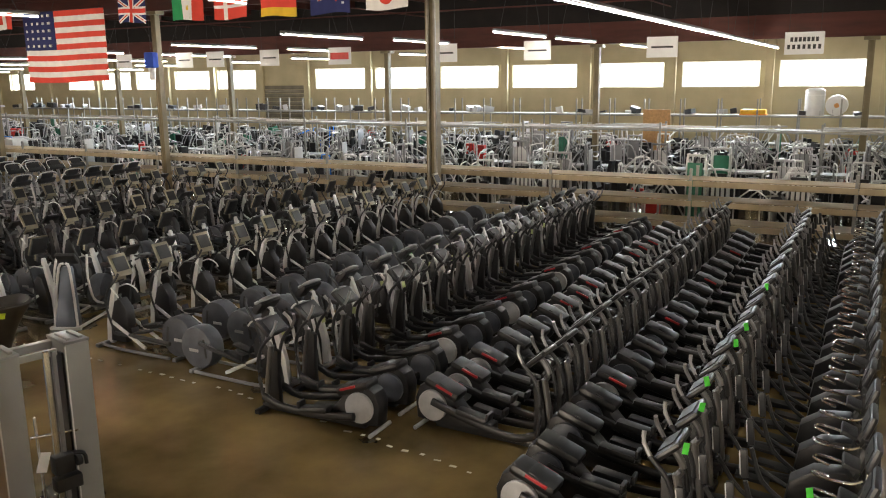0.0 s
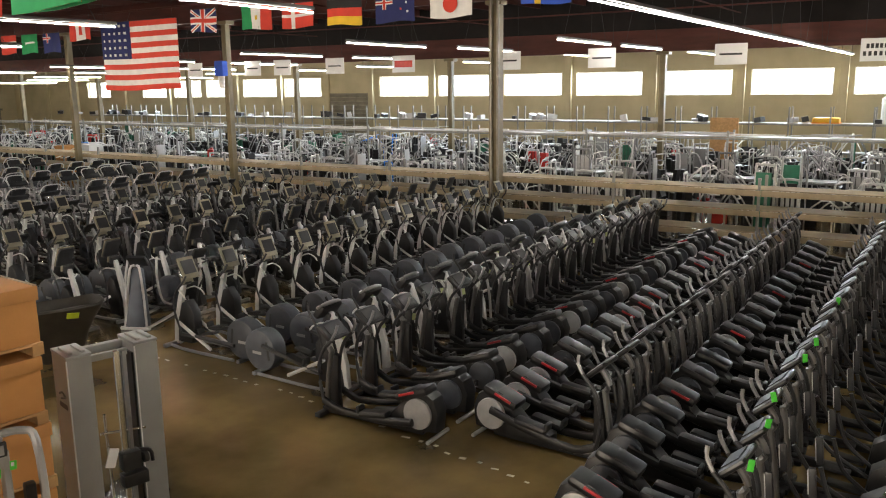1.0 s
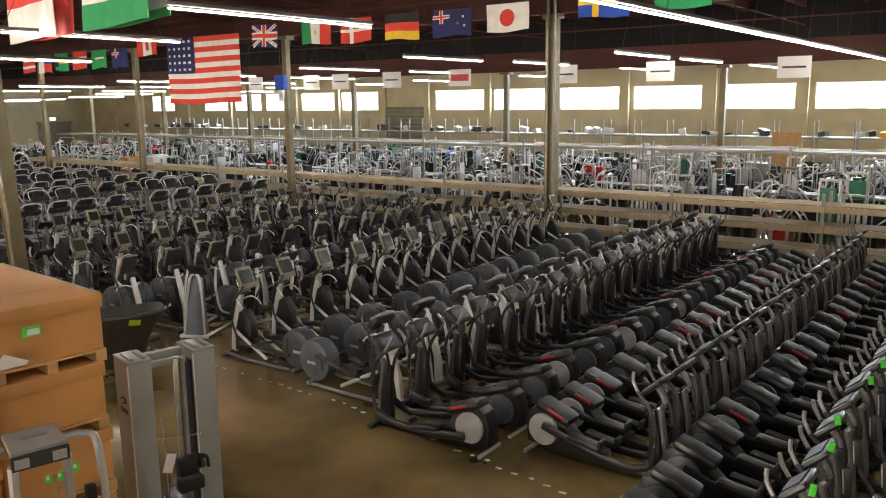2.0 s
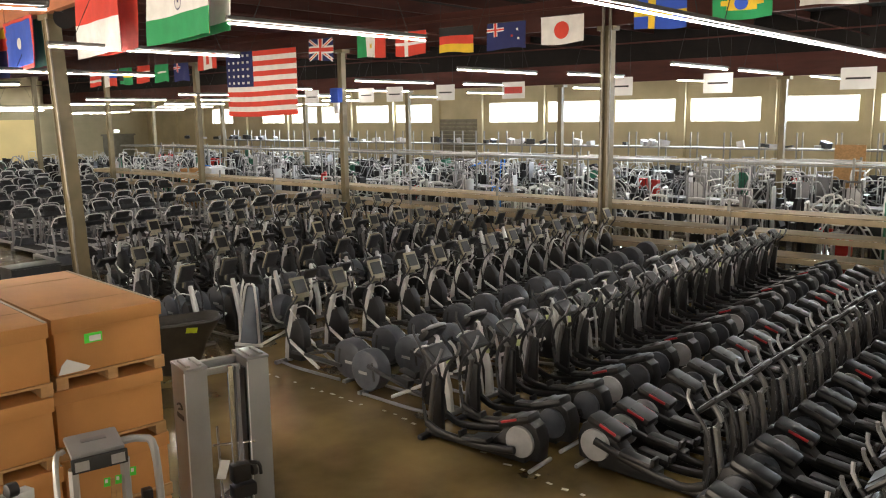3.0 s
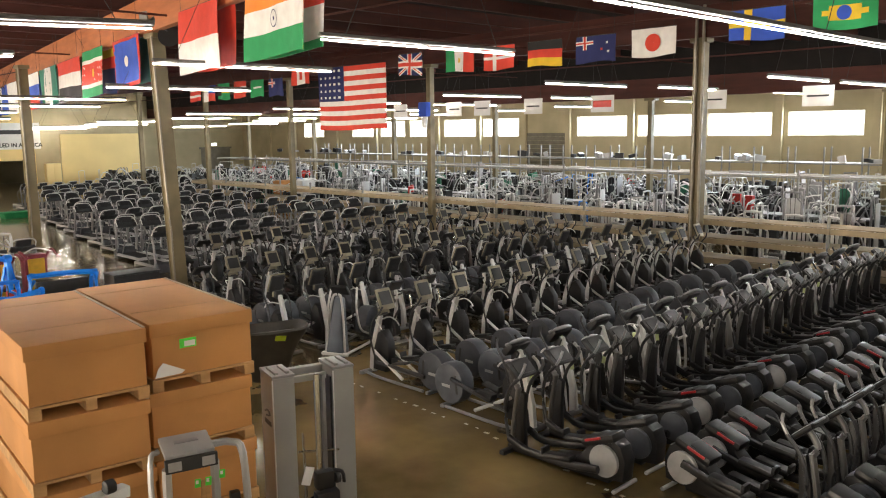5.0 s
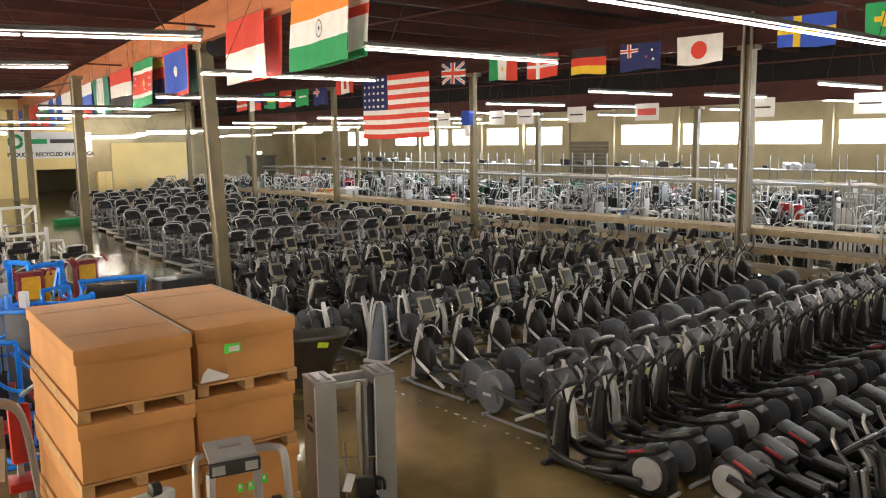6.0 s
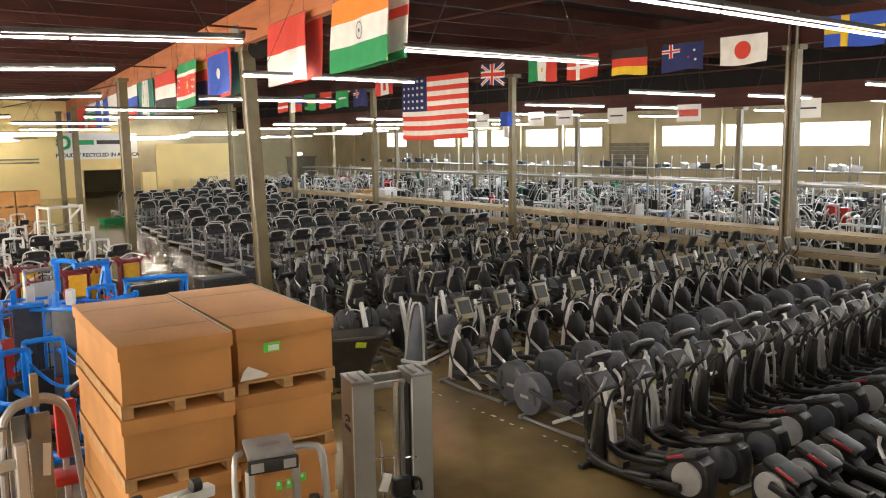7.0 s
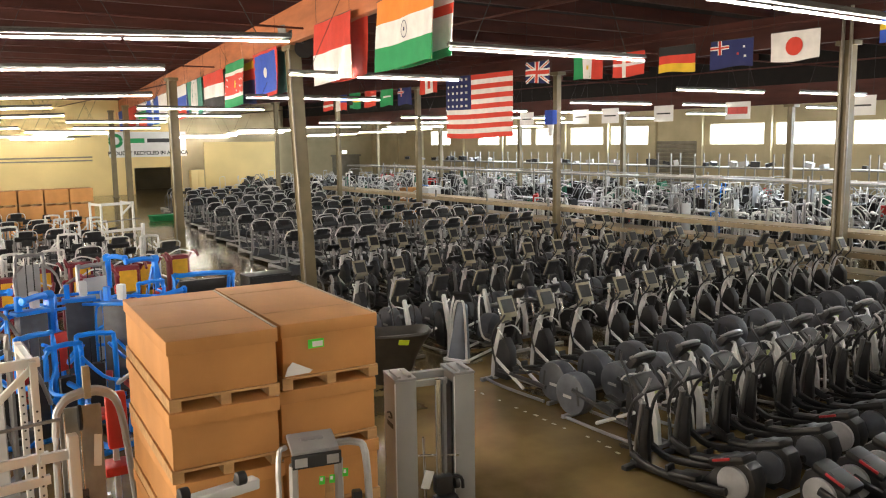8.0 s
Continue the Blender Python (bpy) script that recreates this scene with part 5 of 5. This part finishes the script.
# ---- near things ----
def cable_tower():
    t = thing("cable_tower", "silver-grey twin-column cable machine tower", "cable machine")
    for q in (-0.335, 0.335):
        made("column_shroud", M["tower"], t, (box, (q, 0, 1.08), (0.24, 0.42, 2.16), {"bevel": 0.012}))
        c = made("cap", M["graymetal"], t, (box, (q, 0.0, 2.175), (0.25, 0.43, 0.03), {"bevel": 0.008}))
        made("cap_channel", M["tower"], c, (box, (q - 0.06, -0.02, 2.2), (0.04, 0.3, 0.03), {"bevel": 0.006}), (box, (q + 0.06, -0.02, 2.2), (0.04, 0.3, 0.03), {"bevel": 0.006}))
        made("edge_trim", M["silver"], t, (box, (q - 0.121, -0.21, 1.08), (0.014, 0.014, 2.14), {"bevel": 0.004}))
    made("inner_panel", M["black"], t, (box, (0.2, 0.02, 1.04), (0.02, 0.38, 2.08)))
    made("guide_rail", M["chrome"], t, (box, (0.02, -0.22, 1.1), (0.055, 0.05, 2.1), {"bevel": 0.01}))
    made("guide_rail", M["graymetal"], t, (box, (0.1, -0.2, 1.1), (0.04, 0.05, 2.06), {"bevel": 0.008}))
    made("guide_rod", M["chrome"], t, (cyl, (-0.1, -0.16, 0.1), (-0.13, -0.16, 1.5), 0.014, None, 8))
    made("top_bar", M["tower"], t, (box, (0, 0.14, 2.11), (0.46, 0.08, 0.08), {"bevel": 0.01}), (box, (-0.05, -0.16, 2.11), (0.4, 0.05, 0.07), {"bevel": 0.01}))
    k = made("carriage", M["black"], t, (box, (0.06, -0.24, 0.98), (0.2, 0.14, 0.2), {"bevel": 0.03}), (box, (0.08, -0.26, 0.78), (0.26, 0.14, 0.14), {"bevel": 0.02}))
    made("pulley", M["rubber"], k, (drum, (0.2, -0.28, 0.98), 0.06, 0.05, 14, 0.01))
    made("handle", M["black"], t, (tube, [(0.16, -0.24, 1.06), (0.25, -0.3, 1.04), (0.27, -0.3, 0.92)], 0.02, 6, 3))
    made("cross_rod", M["chrome"], t, (cyl, (-0.2, -0.2, 1.32), (0.26, -0.2, 1.26), 0.014, None, 8))
    made("emblem", M["ink"], t, (tube, [(-0.458, 0.06, 1.76), (-0.458, -0.03, 1.79), (-0.458, -0.1, 1.75), (-0.458, 0.02, 1.72)], 0.012, 5, 3), (box, (-0.458, -0.02, 1.65), (0.006, 0.2, 0.05)), label="small dark printed emblem")
    made("base", M["tower"], t, (box, (0, 0, 0.05), (1.05, 0.6, 0.1), {"bevel": 0.02}))
    made("hang_tag", M["paper"], t, (box, (-0.12, -0.24, 1.05), (0.1, 0.01, 0.2), (0, 18, 0)), label="white paper tag on a string")
    return t


tower = cable_tower()
tower.matrix_basis = pose(4.83, 7.2, 0, 0, 0, -14)


def stair_climber():
    t = thing("stair_climber", "grey stair climber with a small twin-display console", "stair climber")
    made("console_plate", M["steelgrey"], t, (box, (0, 0.06, 2.03), (0.42, 0.3, 0.05), (14, 0, 0), {"bevel": 0.02}), label="sloped grey console cover")
    made("relief", M["graymetal"], t, (box, (0, 0.08, 2.062), (0.2, 0.05, 0.012), (14, 0, 0), {"bevel": 0.004}))
    f = made("display_bar", M["ink"], t, (box, (0, -0.11, 1.93), (0.44, 0.04, 0.12), {"bevel": 0.01}))
    for q in (-0.14, 0.14):
        made("display", M["disc"], f, (box, (q, -0.133, 1.93), (0.11, 0.006, 0.08), {"bevel": 0.002}), label="pale liquid crystal display")
    mirrored("post", M["steelgrey"], t, lambda bm, q: tube(bm, [(q * 0.2, -0.08, 1.9), (q * 0.21, -0.06, 1.2), (q * 0.26, 0.0, 0.05)], 0.04, 6, 2, 1.4))
    made("handrail", M["steelgrey"], t, (tube, [(0.22, 0.1, 1.98), (0.38, 0.06, 1.98), (0.47, 0.0, 1.88), (0.47, -0.1, 1.2), (0.42, -0.2, 0.9)], 0.035, 8, 4))
    made("handrail", M["steelgrey"], t, (tube, [(-0.22, 0.16, 1.98), (-0.3, 0.1, 1.9), (-0.32, -0.05, 1.2), (-0.3, -0.2, 0.9)], 0.025, 8, 4))
    made("body", M["gunmetal"], t, (box, (0, 0.0, 0.35), (0.5, 0.9, 0.7), None, {"bevel": 0.06}))
    made("strip", M["pallet"], t, (box, (0.08, -0.1, 1.4), (0.035, 0.02, 0.7), (0, 2, 0)), (box, (0.13, -0.1, 1.4), (0.035, 0.02, 0.66), (0, -1, 0)), label="pale wooden lath")
    for q, z in ((0.04, 1.74), (0.13, 1.74), (0.25, 1.78)):
        made("sticker", M["tag_green"], t, (box, (q, -0.12, z), (0.05, 0.006, 0.075), (0, 4, 0)), label="green and white sticker")
        made("print", M["paper"], t, (box, (q - 0.006, -0.125, z + 0.012), (0.022, 0.005, 0.03), (0, 4, 0)), label="white printed patch")
    made("bottle_cage", M["black"], t, (box, (0.36, -0.08, 1.45), (0.09, 0.08, 0.26), None, {"bevel": 0.02}))
    return t


climber = stair_climber()
climber.matrix_basis = pose(3.02, 6.35, 0, 0, 0, -14)


def power_rack():
    t = thing("power_rack", "white powder-coated power rack with drilled posts", "power rack")
    for x, y in ((0, 0), (-1.15, 0.1), (0, 1.0), (-1.15, 1.1)):
        p = made("post", M["white"], t, (box, (x, y, 1.26), (0.07, 0.08, 2.52), {"bevel": 0.008}))
        holes = made("drilling", M["ink"], p, *[(cyl, (x, y - 0.0405, 0.6 + 0.1 * k), (x, y - 0.039, 0.6 + 0.1 * k), 0.013, None, 6) for k in range(15)])
        tagged(holes, "row of drilled holes", "", "", "stuff")
    for z in (2.48, 1.5, 1.25, 0.06):
        made("rail", M["white"], t, (box, (-0.57, -0.06 if z in (1.5, 1.25) else 0.05, z), (1.3, 0.06, 0.1), (0, 0, 5), {"bevel": 0.008}))
    for x in (0.0, -1.15):
        made("side_rail", M["white"], t, (box, (x, 0.5, 2.46), (0.07, 0.95, 0.09), {"bevel": 0.008}), (box, (x, 0.5, 0.06), (0.07, 0.95, 0.09), {"bevel": 0.008}))
    made("gusset", M["white"], t, (box, (-0.22, 0.03, 2.25), (0.07, 0.06, 0.6), (0, 48, 0), {"bevel": 0.008}))
    made("front_plate", M["white"], t, (box, (0.3, -0.08, 0.85), (0.1, 0.14, 1.7), {"bevel": 0.01}), (box, (0.14, -0.07, 1.5), (0.3, 0.06, 0.1)))
    made("safety_bar", M["graymetal"], t, (cyl, (-1.2, -0.1, 1.85), (0.2, -0.12, 1.9), 0.02), label="dark steel bar")
    return t


rack = power_rack()
rack.matrix_basis = pose(1.2, 9.0, 0, 0, 0, 0)
far_rack = power_rack()
far_rack.matrix_basis = pose(8.0, 31.6, 0, 0, 0, 10)


def lat_tower():
    t = thing("lat_tower", "white steel lat tower seen from above", "strength machine")
    made("post", M["white"], t, (box, (-0.3, 0, 1.1), (0.1, 0.1, 2.2), {"bevel": 0.01}))
    made("top_beam", M["white"], t, (box, (0.0, 0, 2.22), (0.72, 0.1, 0.08), (0, 3, 8), {"bevel": 0.01}))
    for q in (-0.22, 0.2):
        made("knob", M["black"], t, (drum, (q, -0.03, 2.3), 0.05, 0.07, 12, 0.012), (box, (q, 0, 2.27), (0.06, 0.06, 0.03)))
    made("base", M["white"], t, (box, (-0.3, -0.1, 0.05), (0.12, 1.2, 0.1), {"bevel": 0.01}))
    return t


lat = lat_tower()
lat.matrix_basis = pose(1.8, 5.45, 0, 0, 0, 4)


def covered_bench():
    t = thing("covered_bin", "dark tarpaulin-covered bin with a yellow tag", "bin")
    bm = bmesh.new()
    rings = []
    for z, rx, ry in ((0.0, 0.34, 0.22), (0.25, 0.4, 0.27), (0.5, 0.5, 0.33), (0.72, 0.63, 0.39), (0.88, 0.74, 0.43), (0.97, 0.78, 0.45), (1.0, 0.74, 0.42), (0.96, 0.68, 0.37), (0.84, 0.58, 0.31)):
        ring = []
        for k in range(32):
            c, n = math.cos(math.tau * k / 32), math.sin(math.tau * k / 32)
            p = Vector((rx * math.copysign(abs(c) ** 0.6, c), ry * math.copysign(abs(n) ** 0.6, n), z + 0.05 * abs(c) ** 3 * z))
            ring.append(bm.verts.new(p + (noise.noise_vector(p * 3.0) * 0.02 if z else Vector())))
        rings.append(ring)
    for lo, hi in zip(rings, rings[1:]):
        for k in range(32):
            bm.faces.new((lo[k], lo[(k + 1) % 32], hi[(k + 1) % 32], hi[k]))
    bm.faces.new(rings[0][::-1])
    bm.faces.new(rings[-1])
    part("cover", bm, M["tarp"], t)
    made("tag", M["tag_yellow"], t, (box, (0.16, -0.445, 0.87), (0.2, 0.012, 0.12), (28, 6, 0)), label="fluorescent yellow tag")
    return t


bin_ = covered_bench()
bin_.matrix_basis = pose(8.05, 13.3, 0, 0, 0, -20)
crate = thing("black_case", "flat black equipment case on the floor", "case")
made("shell", M["black"], crate, (box, (8.9, 21.4, 0.5), (1.25, 0.7, 1.0), None, {"bevel": 0.04}))
made("lid", M["gunmetal"], crate, (box, (8.9, 21.4, 1.01), (1.28, 0.73, 0.05), None, {"bevel": 0.015}))

fan = thing("hanging_bag", "small blue cloth bag with a pale unit hanging below", "hanging unit")
made("bag", FLAG["royal"], fan, (box, (24.3, 26.45, 5.55), (0.3, 0.5, 0.62), None, {"bevel": 0.06}))
made("unit", M["fixture"], fan, (cyl, (24.3, 26.45, 5.24), (24.3, 26.45, 4.75), 0.14, 0.11, 14))
made("cord", M["ink"], fan, (cyl, (24.3, 26.45, 5.84), (24.3, 26.45, 8.95), 0.008, None, 5))

locker = thing("storage_cabinet", "tall cream cabinet standing by the partition", "cabinet")
made("body", M["cream"], locker, (box, (24.5, 73.9, 1.1), (1.2, 0.6, 2.2), None, {"bevel": 0.02}))
for q in (-0.3, 0.3):
    made("door", M["cream"], locker, (box, (24.5 + q, 73.58, 1.1), (0.58, 0.03, 2.1), None, {"bevel": 0.008}))

# loudspeakers on the column head
for x, y, a in ((10.36, 22.3, 40), (10.82, 22.25, -35)):
    sp = thing("loudspeaker", "black horn loudspeaker on a column head", "loudspeaker")
    made("horn", M["black"], sp, (cyl, (0, -0.3, 0), (0, 0.05, 0), 0.26, 0.1, 18))
    made("driver", M["gunmetal"], sp, (cyl, (0, 0.05, 0), (0, 0.24, 0), 0.1, 0.09, 12))
    made("bracket", M["graymetal"], sp, (box, (0, 0.22, 0.14), (0.06, 0.2, 0.3)))
    sp.matrix_basis = pose(x, y, 7.72 if a > 0 else 7.3, -8, 0, a) @ Matrix.Diagonal((1.15, 1.15, 1.15, 1))

# stickers and torn flap on the cartons
label_ = thing("carton_label", "green and white shipping label on a carton", "label")
made("sheet", M["tag_green"], label_, (box, (0, 0, 0), (0.155, 0.004, 0.085)))
made("panel", M["paper"], label_, (box, (0.015, -0.004, -0.005), (0.1, 0.004, 0.05)), label="white printed panel")
label_.matrix_basis = pose(3.29, 6.79, 2.82, 0, 0, -5.2)
flap = thing("torn_flap", "torn pale cardboard flap on a carton edge", "cardboard flap")
bm = bmesh.new()
vs = [bm.verts.new(v) for v in ((-0.13, 0, -0.05), (0.1, -0.02, -0.045), (0.13, -0.03, -0.02), (-0.06, -0.05, 0.075), (-0.1, -0.02, 0.03))]
f = bm.faces.new(vs)
r = bmesh.ops.extrude_face_region(bm, geom=[f])
bmesh.ops.translate(bm, vec=(0, 0.012, 0), verts=[g for g in r["geom"] if isinstance(g, bmesh.types.BMVert)])
part("flap", bm, M["paper"], flap)
flap.matrix_basis = pose(3.1, 6.79, 2.6, -14, 0, -5)

# ---- tape dashes and scuffs on the floor ----
for k in range(46):
    y = 2.6 + k * 0.25
    if rng.random() < 0.25:
        continue
    ob = made("floor_tape", M["tape"], None, (box, (0, 0, 0.002), (0.03 + 0.025 * rng.random(), 0.05 + 0.09 * rng.random(), 0.003)))
    ob.matrix_basis = pose(min(8.95, 8.1 + 0.16 * (y - 3.4)) + rng.uniform(-0.04, 0.04), y, 0, 0, 0, rng.uniform(-12, 12))
    tagged(ob, "worn pale strip of floor marking tape", "", "", "structure")

# ---- tags hung on the machines ----
def paper_tag(x, y, z, material, label, a):
    t = made("paper_tag", material, None, (box, (0, 0, 0), (0.06, 0.006, 0.11), {"bevel": 0.002}))
    t.matrix_basis = pose(x, y, z, rng.uniform(-15, 15), rng.uniform(-12, 12), a)
    tagged(t, label, "tag", "tags on machines")


for k in (0, 1, 2, 4, 5, 8):
    paper_tag(7.2 + 0.78 * k + rng.uniform(-0.1, 0.1), 1.4 + rng.uniform(-0.05, 0.1), 1.42 + rng.uniform(-0.08, 0.05), M["tag_green"], "bright green paper tag tied to a handle", -60)
for k in range(13):
    paper_tag(8.9 + 0.85 * k + rng.uniform(-0.1, 0.1), 7.42 + rng.uniform(-0.06, 0.06), 1.16 + rng.uniform(-0.2, 0.1), M["tag"], "pale yellow paper tag tied to a console", -40)
for x, y, z in ((7.15, 0.3, 1.16), (7.0, 0.42, 1.02)):
    paper_tag(x, y, z, M["tag_green"], "bright green paper tag tied to a trainer", -60)
for k in range(9):
    paper_tag(9.45 + 1.08 * (k + 1), 8.19 + rng.uniform(-0.03, 0.03), 1.3 + rng.uniform(-0.15, 0.1), M["tag_green"] if k == 3 else M["tag"], "small paper tag tied to a console", -40)

# ---- things on the far rack and walls ----
tank = thing("white_tank", "white plastic barrel on the far rack", "barrel")
made("barrel", M["plastic_white"], tank, (cyl, (47.0, 3.35, 2.6), (47.0, 3.35, 3.87), 0.48, 0.48, 24), (cyl, (47.0, 3.35, 3.87), (47.0, 3.35, 3.99), 0.48, 0.3, 24))
made("rim", M["paper"], tank, (cyl, (47.0, 3.35, 3.6), (47.0, 3.35, 3.66), 0.5, None, 24))
roll = thing("white_roll", "large white wrapped roll lying on the far rack", "roll")
made("wrap", M["plastic_white"], roll, (drum, (47.0, 2.3, 3.12), 0.52, 0.9, 28, 0.05))
made("core", M["cardboard"], roll, (drum, (47.0, 2.3, 3.12), 0.12, 0.94, 14, 0.0))
board = thing("leaning_board", "brown wooden board leaning on the far rack", "board")
made("panel", M["pallet"], board, (box, (44.6, 10.9, 1.48), (0.05, 1.45, 2.9), (0, -3, 0)))
lamp_top = thing("orange_cover", "orange plastic cover on the far rack", "cover")
made("cover", M["yellow"], lamp_top, (box, (46.8, 6.3, 2.75), (0.7, 1.3, 0.3), None, {"bevel": 0.1}))
made("edge", FLAG["orange"], lamp_top, (box, (46.8, 6.3, 2.63), (0.74, 1.34, 0.05)))
exit_sign = thing("exit_sign", "small lit exit sign over a far door", "exit sign")
made("case", M["fixture"], exit_sign, (box, (46.2, END_Y - 0.06, 3.3), (0.7, 0.1, 0.36), {"bevel": 0.01}))
made("face", M["sign_glow"], exit_sign, (box, (46.2, END_Y - 0.12, 3.3), (0.6, 0.01, 0.28)))
structure("door_2", M["door"], (box, (46.4, END_Y - 0.04, 1.4), (3.6, 0.08, 2.8), {"bevel": 0.02}), (box, (46.4, END_Y - 0.07, 2.9), (4.0, 0.1, 0.2)), label="dark grey double door in the end wall")
bin_green = thing("green_tub", "flat green plastic tub on the floor", "tub")
made("tub", FLAG["green"], bin_green, (box, (14.4, 50.2, 0.16), (1.3, 0.9, 0.32), None, {"bevel": 0.05, "taper": (1.1, 1.1)}))
made("lip", FLAG["green"], bin_green, (box, (14.4, 50.2, 0.33), (1.5, 1.06, 0.04), None, {"bevel": 0.015}))
for x, y in ((28.4, 44.2), (29.6, 43.6), (30.6, 44.8)):
    t = thing("tall_box", "tall carton standing among machines" if x > 28.5 else "orange-brown carton standing on the rack", "carton")
    made("carton", M["cardboard"] if x < 28.5 else M["plastic_white"], t, (box, (x, y, 0.8), (0.9, 0.9, 1.6), None, {"bevel": 0.02}))
    made("flap", M["cardboard"] if x < 28.5 else M["plastic_white"], t, (box, (x, y, 1.61), (0.92, 0.44, 0.02), (4, 0, 0)))

for z in (3.2, 3.5, 5.3):
    structure("pipe", M["pipe"], (cyl, (-19, CREAM_Y - 0.08, z), (16.5, CREAM_Y - 0.08, z), 0.06), label="horizontal pipe along the cream wall")
